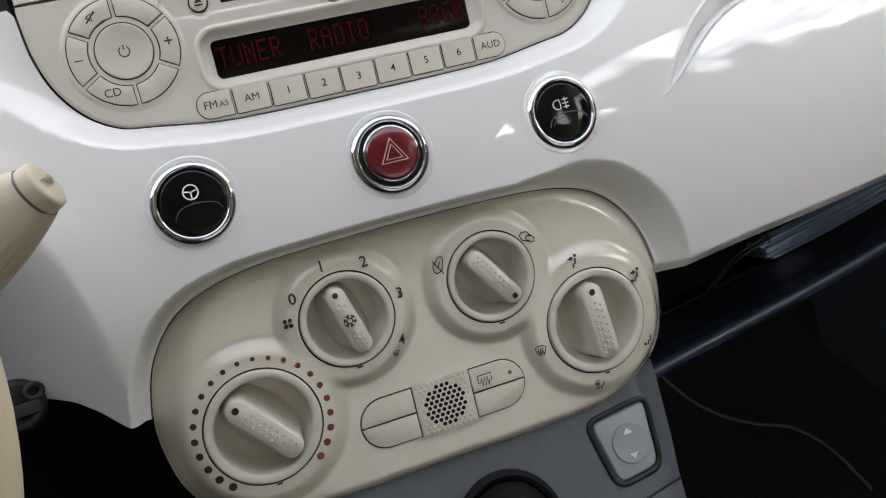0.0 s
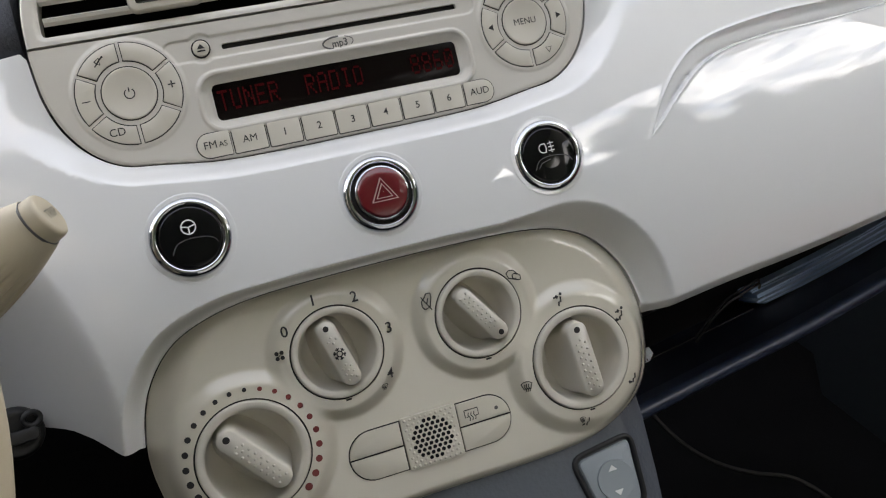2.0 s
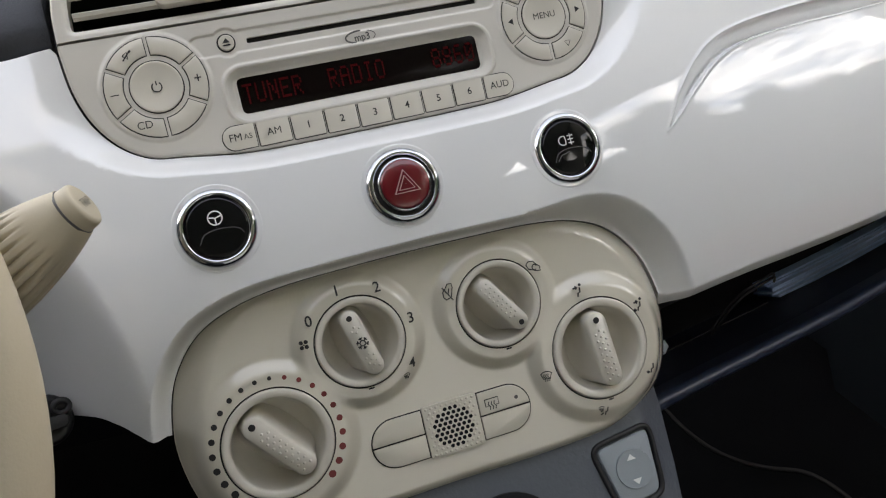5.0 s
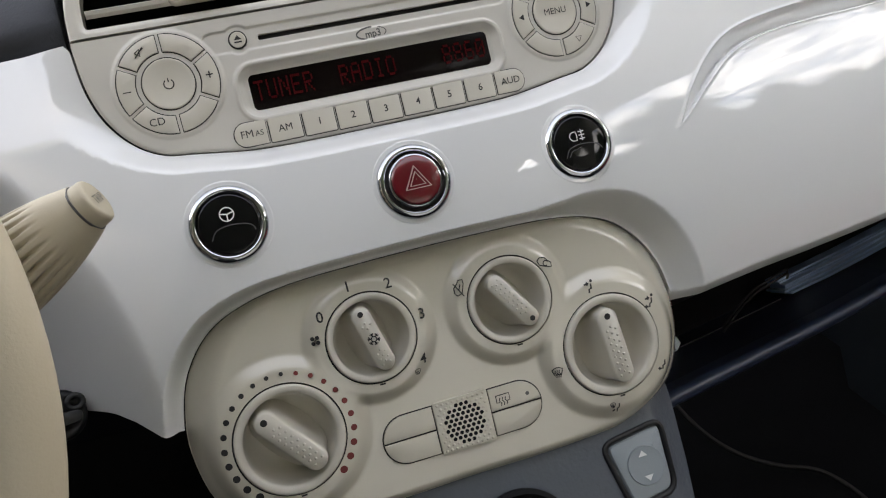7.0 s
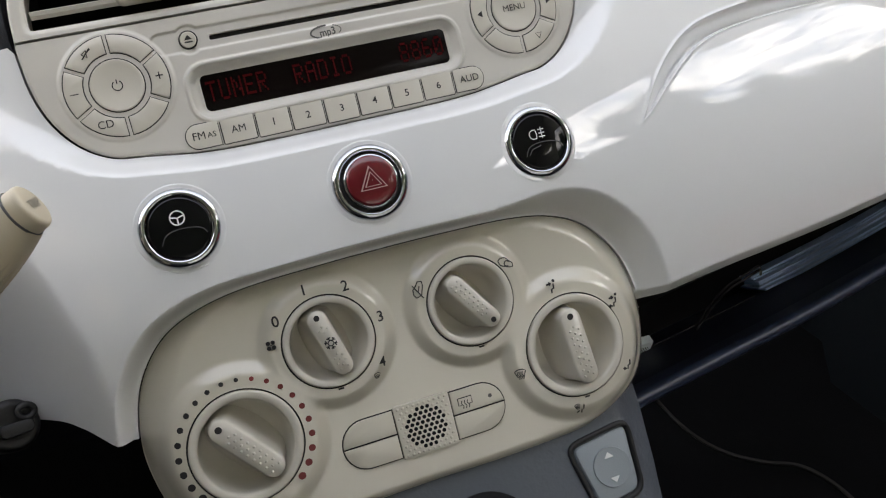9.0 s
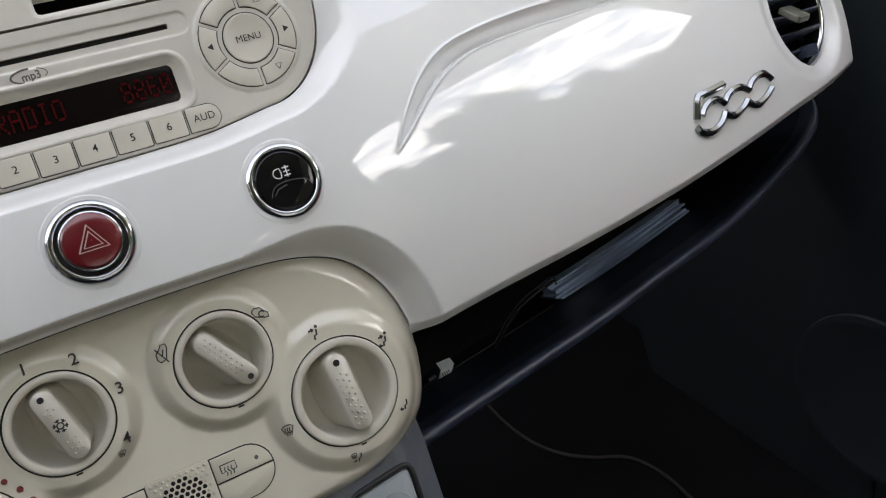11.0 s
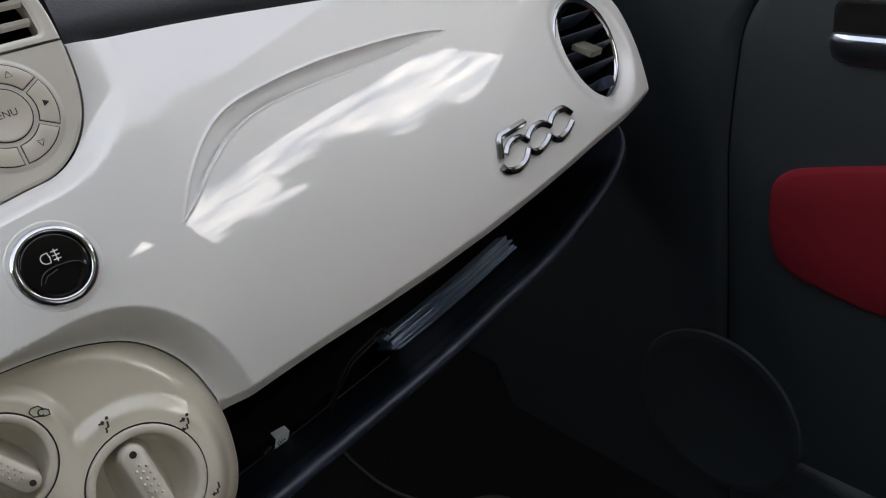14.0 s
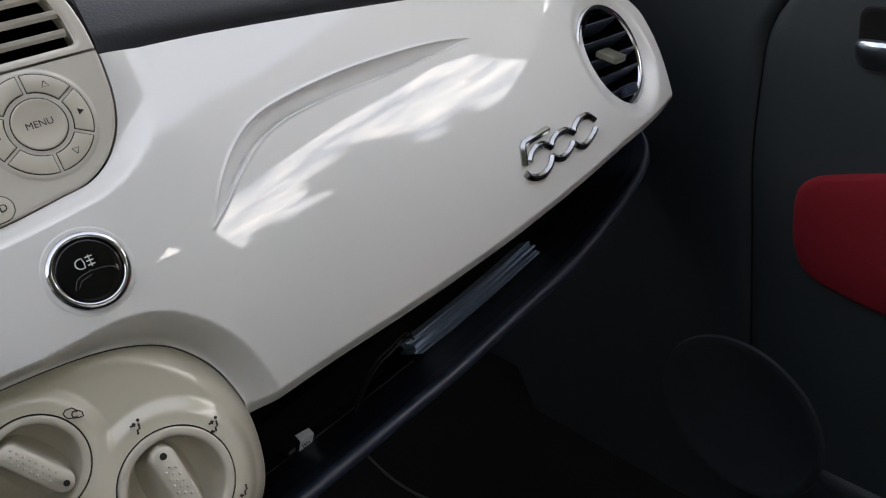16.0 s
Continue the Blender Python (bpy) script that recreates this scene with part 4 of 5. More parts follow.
grille = slab("speaker_grille", rounded(GR - .0001, .0133, .0012, 3), fp, -.001, .0016, IVORY, climate, "ivory plate with round perforations drawn as flat black discs", bevel=.0004)
hv, hf, bv, bf = [], [], [], []
for row in range(-6, 7):
    for col in range(-6, 7):
        px, py = .00268 * (col + (.5 if row % 2 else 0)), .00232 * row
        if abs(px) > GR - .0013 or abs(py) > .0120:
            continue
        if math.hypot(px, py) < .0098:
            b = len(hv)
            for h, k in ((.00168, 1.0), (.00168, .80), (-.001, .76)):
                hv += [put(fp, px + .00104 * k * math.cos(math.pi * i / 4), py + .00104 * k * math.sin(math.pi * i / 4), h) for i in range(8)]
            hf += [[b + i for i in range(8)]]
        else:
            b = len(bv)
            for h, k in ((.0015, 1.10), (.0019, .80), (.0021, .40)):
                bv += [put(fp, px + .00080 * k * math.cos(math.pi * i / 4), py + .00080 * k * math.sin(math.pi * i / 4), h) for i in range(8)]
            for q in range(2):
                bf += [(b + 8 * q + i, b + 8 * q + (i + 1) % 8, b + 8 * q + 8 + (i + 1) % 8, b + 8 * q + 8 + i) for i in range(8)]
            bf.append([b + 16 + i for i in range(8)])
# flat discs on the plate; black colour stands for the shade inside holes
poly("hole_discs", hv, hf, DEEP, grille, smooth=False, kind="stuff")
poly("dimpled_field", bv, bf, IVORY, grille, kind="stuff")

# ---- centre console and window switch ----
console = thing("centre_console", (0, -.20, -.02), "slate grey grained plastic centre console below the climate panel", "console")


def console_height(u, v):
    w = -.0165 - .24 * (v + .165)
    return w - .012 * smooth01((np.abs(u) - .100) / .022)


console_outline = [(-.1190, -.1180), (-.1220, -.2500), (-.1100, -.4300), (.1010, -.4300), (.1085, -.2500), (.1130, -.1970), (.1166, -.1780), (.1196, -.1500), (.1200, -.1250), (.09, -.115), (-.09, -.115)]
sheet("body", console_outline, [], console_height, .008, CONSOLE, console, wall=.16)
sw_c = (.0880, -.1692)
window_switch = thing("window_switch", (*sw_c, -.0155), "grey window switch with two white arrows in a black frame", "switch")
fs = frame_at((*sw_c, float(console_height(np.array([sw_c[0]]), np.array([sw_c[1]]))[0])), (0, .24, 1))
SW = [(-.0212, .0160), (-.0140, -.0222), (.0148, -.0190), (.0180, .0206)]


def soft_quad(q, r):
    out = []
    for k in range(len(q)):
        a, b, c = Vector(q[k - 1]), Vector(q[k]), Vector(q[(k + 1) % len(q)])
        p0, p2 = b + (a - b).normalized() * r, b + (c - b).normalized() * r
        for i in range(6):
            t = i / 5
            p = p0 * (1 - t) ** 2 + b * 2 * t * (1 - t) + p2 * t * t
            out.append((p.x, p.y))
    return out


loop = soft_quad(SW, .0088)
inner_loop = inset(loop, .0032)
loft("frame", [[put(fs, x, y, h) for x, y in inset(loop, d)] for d, h in ((0, -.006), (0, .0008), (.0006, .0016), (.0014, .0018), (.0026, .0012), (.0032, -.002))], FRAME_BLACK, window_switch, "black frame", cap=(False, False), angle=60)
rocker = loft("rocker", [[put(fs, x, y, h) for x, y in inset(inner_loop, d)] for d, h in ((.0004, -.003), (.0004, .0008), (.0009, .0016), (.0018, .0019))], GREY_SWITCH, window_switch, cap=(False, True), angle=25)
lathe("thumb_dish", [(.0103, .0017), (.0100, .0027), (.0092, .0026), (.0050, .0024), (.0001, .0023)], (put(fs, .0004, -.0012, 0), *fs[1:]), GREY_SWITCH, rocker, n=40, angle=70)
patches("arrow", [[(-.0026, .0036), (.0026, .0036), (0, .0066)]], fs, WHITE_PRINT, rocker, h=.0029)
patches("arrow", [[(-.0026, -.0062), (0, -.0092), (.0026, -.0062)]], fs, WHITE_PRINT, rocker, h=.0029)
strokes("panel_gap", [[(-.0110, -.0330), (.0060, -.0292), (.0216, -.0266)]], .0013, fs, GAP, console, "dark joint to the lower console", h=.0003)
gear_gaiter = thing("gear_lever_gaiter", (.016, -.19, -.01), "black gear lever gaiter collar on the console", "gaiter")
fgz = frame_at((.016, -.1880, float(console_height(np.array([.016]), np.array([-.188]))[0])), (0, .24, 1))
lathe("collar", [(.0275, -.002), (.0270, .003), (.0245, .0045), (.0225, .003), (.0222, -.002)], fgz, DEEP, gear_gaiter, n=40)
lathe("boot", [(.0222, .001), (.020, .006), (.015, .010), (.012, .022), (.010, .03), (.0001, .031)], fgz, DEEP, gear_gaiter, n=30)

# ---- steering wheel, stalk, ignition ----
column = thing("steering_column", (-.313, -.04, .0), "steering column with black shroud and thick ivory leather steering wheel", "steering column")
tube("shroud", [(-.313, -.036, .075), (-.313, -.040, .03), (-.313, -.045, -.03), (-.313, -.05, -.12)], [.045, .06, .07, .07], DEEP, column, "black plastic shroud", n=28)
WC, WR, RT = Vector((-.3485, -.0257, .105)), .1821, .0165
wheel = tube("steering_wheel", [(WC.x + WR * math.cos(2 * math.pi * i / 128), WC.y + WR * math.sin(2 * math.pi * i / 128), WC.z) for i in range(128)], RT, LEATHER, column, "ivory leather steering wheel rim", n=24, closed=True)
fw = (Vector((WC.x, WC.y, WC.z - .02)), *FR[1:])
lathe("hub", [(.060, -.03), (.062, .0), (.055, .012), (.03, .018), (.0001, .019)], fw, LEATHER, wheel, n=48)
for a in (180, 270):
    c, s = math.cos(radians(a)), math.sin(radians(a))
    path = [Vector((WC.x + r * c, WC.y + r * s, WC.z - .018 + .015 * (r / WR) ** 2)) for r in (.05, .09, .13, .178)]
    tube("spoke", path, [.018, .014, .012, .011], LEATHER, wheel, n=14)
stalk = thing("wiper_stalk", (-.15, .012, .06), "ribbed ivory wiper stalk with an end button", "stalk")
base, tip = Vector((-.2350, -.0330, .036)), Vector((-.1345, .0155, .064))
axis = (tip - base).normalized()
sidew = axis.cross(Vector((0, 0, 1))).normalized()
upw = sidew.cross(axis)
prof = [(0, .0100), (.25, .0145), (.45, .0172), (.60, .0178), (.72, .0170), (.84, .0148), (.92, .0126), (.97, .0108), (1.0, .0096)]
curve = spline(prof, 4)
N_ST = 220
rings = []
for f, r in curve:
    ring = []
    for k in range(N_ST):
        a = 2 * math.pi * k / N_ST
        depth = .0028 * max(0, math.cos(k * 2 * math.pi * 22 / N_ST)) ** 1.5 * float(smooth01(np.array((.90 - f) / .14)))
        rr = r - depth
        ring.append(base.lerp(tip, f) + sidew * rr * math.cos(a) + upw * rr * math.sin(a) * .92)
    rings.append(ring)
loft("stalk_body", rings, STALK, stalk, cap=(True, True), angle=70)
ft = (tip, *[v for v in frame_at(tip, axis, (-.42, .86, .1))[1:]])
lathe("button_gap", [(.0094, -.0006), (.0094, .0002), (.0089, .0002)], ft, DARK_LINE, stalk, n=36)
btn = lathe("end_button", [(.0090, -.001), (.0088, .0040), (.0084, .0050), (.0076, .0055), (.0068, .0056), (.0001, .0057)], ft, STALK, stalk, "ivory end button", n=36, angle=50)
lettering("legend", "TRIP", .0050, ft, LEGEND_SOFT, btn, h=.0059)
ignition = thing("ignition_lock", (-.17, -.06, .015), "black ignition lock with a metal key blade", "ignition lock")
fi = frame_at((-.1835, -.0690, -.046), (.35, .12, .92))
lathe("barrel", [(.0125, -.03), (.0122, .004), (.0112, .0070), (.0090, .0082), (.0070, .0070), (.0001, .0066)], fi, FRAME_BLACK, ignition, "satin black lock barrel", n=36, angle=60)
tube("key_bow", [put(fi, .0066 + .0036 * math.cos(a / 16 * 2 * math.pi), .0044 + .0030 * math.sin(a / 16 * 2 * math.pi), .0105) for a in range(16)], .0014, FRAME_BLACK, ignition, "black key ring eye", n=10, closed=True)
slab("key_blade", rounded(.0075, .0030, .0026, 5), (put(fi, .0010, -.0020, .0), fi[1], fi[2], fi[3]), .004, .0120, FRAME_BLACK, ignition, bevel=.0010)

# ---- passenger side: air vent, badge, things on the shelf ----
side_vent = thing("side_air_vent", (*VENT_AT, -.045), "round air vent with a chrome ring and dark slats", "air vent")
ny, npit = .2000, -.045
fv = frame_at((VENT_AT[0] + .0048, VENT_AT[1], -.0457), (math.sin(ny), npit, math.cos(ny)))
lathe("chrome_ring", [(.0384, -.016), (.0382, -.0066), (.0375, -.0056), (.0362, -.0058), (.0344, -.0074), (.0328, -.0106), (.0319, -.0150), (.0316, -.022)], fv, CHROME, side_vent, "polished chrome ring", n=72, angle=70)
lathe("housing", [(.0320, -.006), (.0316, -.030), (.0300, -.040), (.0001, -.041)], fv, DEEP, side_vent, "black duct", n=48)
tilt = radians(-12)
for k in range(-2, 3):
    y0 = k * .0125
    wid = math.sqrt(max(0, .0312 ** 2 - y0 * y0))
    sec = [(-.016, -.0010), (0, -.0014), (.0014, 0), (0, .0014), (-.016, .0010)]
    loops = []
    for x in (-wid, -wid * .5, 0, wid * .5, wid):
        loops.append([put(fv, x, y0 + dy + dz * .30, -.006 + dz) for dz, dy in sec])
    loft("slat", loops, SHELF, side_vent, angle=40)
slab("thumb_tab", rounded(.0125, .0085, .0018, 4), (put(fv, -.0075, .0010, -.001), (fv[1] * .97 - fv[3] * .24).normalized(), (fv[2] * .62 - fv[3] * .78).normalized(), (fv[2] * .78 + fv[3] * .62).normalized()), -.0030, .0012, VENT_TAB, side_vent, "olive grey thumb tab", bevel=.0010)
slab("closing_tab", rounded(.0080, .0040, .0016, 4), (put(fv, .004, -.0270, -.004), *fv[1:]), -.004, .003, SHELF, side_vent, "small black tab", bevel=.0010)

badge = thing("chrome_badge", (.385, -.034, -.03), "chrome emblem of an angular stroke and two open rings", "badge")
fb = on(bulge, .386, -.0352, .0002)


def bar(name, pts, wd=.0030, hh=.0030):
    """A chrome bar with a ridged top along points of the badge's plane."""
    loops = []
    P = [Vector(p) for p in pts]
    for i, p in enumerate(P):
        d = (P[min(i + 1, len(P) - 1)] - P[max(i - 1, 0)]).normalized()
        s = Vector((-d.y, d.x))
        loops.append([put(fb, p.x + s.x * k, p.y + s.y * k + 0, h) for k, h in ((wd / 2, 0), (wd / 2, hh * .45), (wd * .12, hh), (-wd * .08, hh), (-wd / 2, hh * .40), (-wd / 2, 0))])
    return loft(name, loops, SATIN_CHROME, badge, angle=30)


bar("emblem_stroke", [(-.0089, .0108), (-.0215, .0096), (-.0335, .0085), (-.0352, .0066), (-.0372, .0010), (-.0392, -.0043)], .0048, .0030)
UPPER = ([(-.0338, -.0030), (-.0308, .0003), (-.0262, .0026), (-.0208, .0034), (-.0158, .0024), (-.0118, -.0007)], [(-.0118, -.0007), (-.0075, .0032), (-.0005, .0055), (.0065, .0052), (.0127, .0019)], [(.0127, .0019), (.0165, .0058), (.0235, .0086), (.0310, .0083), (.0361, .0038)])
LOWER = ([(-.0408, -.0084), (-.0385, -.0118), (-.0330, -.0140), (-.0255, -.0140), (-.0185, -.0112), (-.0135, -.0062)], [(-.0135, -.0062), (-.0110, -.0084), (-.0060, -.0098), (.0000, -.0087), (.0055, -.0064), (.0091, -.0038)], [(.0093, -.0041), (.0118, -.0068), (.0165, -.0086), (.0225, -.0078), (.0295, -.0049), (.0345, -.0018)])
for pts in UPPER + LOWER:
    bar("emblem_arc", spline(pts, 5), .0046, .0030)

papers = thing("paper_stack", (.36, -.13, -.18), "stack of pale blue folded papers lying on the shelf", "papers")
for k in range(6):
    random.seed(20 + k)
    h = k * .0019
    ja, jb, jw = random.uniform(-.003, .002), random.uniform(-.008, .006), random.uniform(-.0014, .0014)
    pa = [(.3020 + ja, -.1424 + h, -.1680 + jw - h * 1.25), (.4350 + jb, -.1170 + h, -.1640 + jw - h * 1.25), (.4340 + jb, -.1170 + h, -.1880), (.3010 + ja, -.1420 + h, -.1920)]
    bow = [Vector(pa[0]).lerp(Vector(pa[1]), f) + Vector((0, -.0016 * math.sin(math.pi * f) + random.uniform(-.0003, .0003), 0)) for f in (0, .25, .5, .75, 1)]
    far = [Vector(pa[3]).lerp(Vector(pa[2]), f) + Vector((0, -.0016 * math.sin(math.pi * f), 0)) for f in (1, .75, .5, .25, 0)]
    lp = bow + far
    loft("sheet", [lp, [q + Vector((0, .00155, 0)) for q in lp]], PAPER, papers, angle=20)
wire = thing("tagged_wire", (.19, -.155, -.16), "thin black wire with a folded white tag on the shelf", "wire")
strand = []
for i in range(17):
    a, b = Vector(crease[i]), Vector(lip_line[i])
    f = .030 / (b.z - a.z)
    strand.append(a.lerp(b, f) + Vector((0, .0008 - .0014 * math.sin(math.pi * f), 0)))
tube("wire_strand", strand, .0006, THIN_WIRE, wire, n=6)
tube("wire_clip", [(.1790, -.1552, -.1612), (.1850, -.1545, -.1618)], .0024, FRAME_BLACK, wire, "small black clip", n=8)
for lift in (0, .0028):
    tube("loop_strand", spline([(.2300, -.1500 + lift, -.150), (.2440, -.1370 + lift, -.146), (.2564, -.1280 + lift, -.142), (.2690, -.1245 + lift, -.142), (.2870, -.1215 + lift, -.146), (.3010, -.1290 + lift, -.166)], 6), .0009, FRAME_BLACK, wire, n=6)
fold = [[(.1890, -.1464, -.1625), (.1993, -.1465, -.1625), (.2004, -.1511, -.1600), (.1897, -.1514, -.1600)], [(.1897, -.1514, -.1600), (.2004, -.1511, -.1600), (.1962, -.1572, -.1612), (.1861, -.1573, -.1612)]]
for q, word in zip(fold, ("tag", "tag")):
    tag = loft(word, [[Vector(c) for c in q], [Vector(c) + Vector((.0002, .0002, .0005)) for c in q]], TAG, wire, "white paper tag", angle=20)
ftag = frame_at((.1930, -.1543, -.1604), (.05, .15, 1), (-.25, 1, 0))
for k in range(4):
    strokes("printed_bar", [[(-.0030 + k * .0017, -.0014), (-.0030 + k * .0017, .0013)]], .0007, ftag, LEGEND, tag, h=.0006)

# ---- passenger door ----
door = thing("passenger_door", (.60, -.15, .05), "charcoal plastic door with a red fabric insert and chrome handle", "door")


SEAM = [(.080, .017), (.035, .004), (.0074, -.0077), (-.0043, -.0143), (-.0141, -.0219), (-.0246, -.0342), (-.0352, -.0517), (-.0477, -.0718), (-.0601, -.0928), (-.0745, -.1192), (-.0940, -.1640), (-.130, -.245), (-.20, -.40), (-.24, -.50)]


def seam_w(v):
    for (w0, v0), (w1, v1) in zip(SEAM, SEAM[1:]):
        if v <= v0 and v >= v1:
            return w0 + (w1 - w0) * (v - v0) / (v1 - v0)
    return SEAM[0][0] + (v - SEAM[0][1]) * 1.6 if v > SEAM[0][1] else SEAM[-1][0]


def skin(name, u_of, w_from, w_to, mat, label, v0=-.50, v1=.12, nv=60, nw=24):
    verts, faces = [], []
    for j in range(nv + 1):
        v = v0 + (v1 - v0) * j / nv
        a, b = w_from(v), w_to(v)
        for i in range(nw + 1):
            w = a + (b - a) * i / nw
            verts.append(Vector((u_of(w, v), min(v, (.132 - .4226 * w) / .9063), w)))
    for j in range(nv):
        for i in range(nw):
            k = j * (nw + 1) + i
            faces.append((k, k + nw + 1, k + nw + 2, k + 1))
    return poly(name, verts, faces, mat, door, label, angle=60)


def card_u(w, v):
    e = w - seam_w(v)
    return .600 + .010 * (1 - min(1, max(0, e / .012))) ** 2


skin("door_card", card_u, lambda v: seam_w(v) + .0022, lambda v: .95, DOOR, "charcoal grained door card", nw=80)
skin("front_trim", lambda w, v: .604 + .010 * min(1, max(0, (w - seam_w(v) + .012) / .012)) ** 2, lambda v: -.52, lambda v: seam_w(v) - .0022, DOOR, "charcoal trim beside the dashboard", nw=50)
skin("seam_backing", lambda w, v: .622, lambda v: seam_w(v) - .02, lambda v: seam_w(v) + .02, GAP, "dark shut line", nw=2)
# red insert
pad = spline([(-.0501, -.1720), (-.0392, -.1519), (-.0303, -.1441), (-.0164, -.1409), (.0022, -.1431), (.0505, -.1527), (.15, -.175), (.35, -.225), (.45, -.30), (.40, -.40), (.25, -.36), (.10, -.305), (.0107, -.2661), (-.0301, -.2398), (-.0496, -.2244), (-.0575, -.2109), (-.0568, -.1908)], 4, closed=True)
cen = (.1, -.22)
rings = []
for k, h in ((1.0, -.001), (.995, .003), (.975, .006), (.93, .0075), (.6, .009), (.2, .009)):
    rings.append([Vector((.600 - h, cen[1] + (y - cen[1]) * k, cen[0] + (x - cen[0]) * k)) for x, y in pad])
loft("fabric_insert", rings, FABRIC, door, "deep red woven fabric insert", cap=(False, True), angle=60)
# handle: recess, cup and chrome lever
fd = (Vector((.599, -.0560, .0545)), Vector((0, -.4226, .9063)), Vector((0, .9063, .4226)), Vector((-1, 0, 0)))
pocket = (put(fd, .0500, .0035, 0), *fd[1:])
loft("handle_recess", [[put(pocket, x, y, h) for x, y in rounded(.0525 - d, .0205 - d, .008)] for d, h in ((-.0015, .0003), (0, .0012), (.0020, .0008), (.0045, .0002))], DEEP, door, "black handle recess", cap=(False, True), angle=60)
lever = []
for x, k, out in ((-.0034, .25, .004), (-.0026, .60, .007), (.000, .86, .010), (.006, .97, .0125), (.02, 1.0, .014), (.06, 1.0, .014), (.10, .95, .010)):
    sec = ((.0045, -.006), (.0060, -.003), (.0052, .0004), (.0028, .0022), (.0000, .0022), (-.0060, .0002), (-.0125, -.0024), (-.0156, -.0050), (-.0150, -.0080))
    lever.append([put(fd, x, -.0050 + (y + .0050) * k, out + dh * k) for y, dh in sec])
loft("handle_lever", lever, HANDLE_CHROME, door, "chrome door handle", angle=35)
# speaker ring and pocket low on the door
fsp = (Vector((.598, -.355, -.187)), Vector((0, 0, 1)), Vector((0, 1, 0)), Vector((-1, 0, 0)))
lathe("speaker_ring", [(.088, -.002), (.087, .001), (.082, .002), (.078, .0012), (.076, .0006), (.0001, .0010)], fsp, DOOR, door, "round speaker cover", n=64, angle=60)
pocket_rows = []
for du, dv in ((-.002, .006), (.010, .004), (.020, .000), (.026, -.006), (.028, -.014), (.028, -.10)):
    pocket_rows.append([Vector((.600 - du * .7 * min(1, .05 + i / 4), -.4092 + dv - .46 * (w + .1167), w)) for i, w in enumerate([-.135 + .03 * i for i in range(18)])])
loft("pocket", pocket_rows, DOOR, door, "door pocket with rounded upper edge", cap=(False, False), closed=False, angle=70)

# ---- footwell cable ----
cable = thing("loose_cable", (.30, -.36, -.42), "thin grey cable lying on the dark footwell carpet", "cable")
to_dash = DASH.inverted()
tube("strand", spline([tuple((to_dash @ Vector((x, y, .0225))) / S) for x, y in ((.452, .500), (.440, .450), (.436, .402), (.437, .362), (.444, .324), (.460, .290), (.486, .262), (.516, .241), (.530, .214), (.535, .175), (.530, .12))], 6), .0022, CABLE, cable, n=8)


# ---- cabin shell in world metres ----
def world_mesh(name, verts, faces, mat, label, category, kind="structure", smooth=False):
    mesh = bpy.data.meshes.new(name)
    mesh.from_pydata([tuple(v) for v in verts], [], [tuple(f) for f in faces])
    mesh.validate()
    mesh.update()
    if smooth:
        mesh.shade_smooth()
    mesh.materials.append(mat)
    return tagged(new(name, mesh), label, category, kind=kind)


def box(x0, y0, z0, x1, y1, z1):
    v = [(x, y, z) for x in (x0, x1) for y in (y0, y1) for z in (z0, z1)]
    return v, [(0, 1, 3, 2), (4, 6, 7, 5), (0, 4, 5, 1), (2, 3, 7, 6), (0, 2, 6, 4), (1, 5, 7, 3)]


world_mesh("floor", *box(-.72, -1.95, -.02, .72, .75, .02), CARPET, "black carpeted cabin floor", "floor")
world_mesh("wall_front", *box(-.72, .55, -.02, .72, .60, .80), DEEP, "black bulkhead in front of the footwell", "wall")
world_mesh("wall_left", *box(-.76, -1.95, -.02, -.72, .75, .80), DOOR, "charcoal trim on the driver side below the windows", "wall")
world_mesh("wall_right", *box(.720, -1.95, -.02, .76, .75, .76), DOOR, "charcoal passenger side below the window", "wall")
world_mesh("wall_back_upper", *box(-.74, -2.00, .84, .74, -1.95, 1.50), HEADLINER, "light trim closing the rear of the cabin", "wall")
# added dark wall out of view: cuts bounced light on the left dash
world_mesh("shade_wall_left", *box(-.68, -1.10, .02, -.16, -1.05, .84), DOOR, "charcoal trim closing the cabin behind the driver side", "wall")
# added reflector out of view: brightens the right and lower dashboard
world_mesh("bounce_wall_right", *box(-.16, -1.10, .02, .68, -1.05, .84), BOUNCE_PALE, "pale ivory trim closing the cabin behind the passenger side", "wall")
world_mesh("ceiling", *box(-.76, -1.95, 1.46, .76, -.46, 1.50), HEADLINER, "light cloth roof lining", "ceiling")


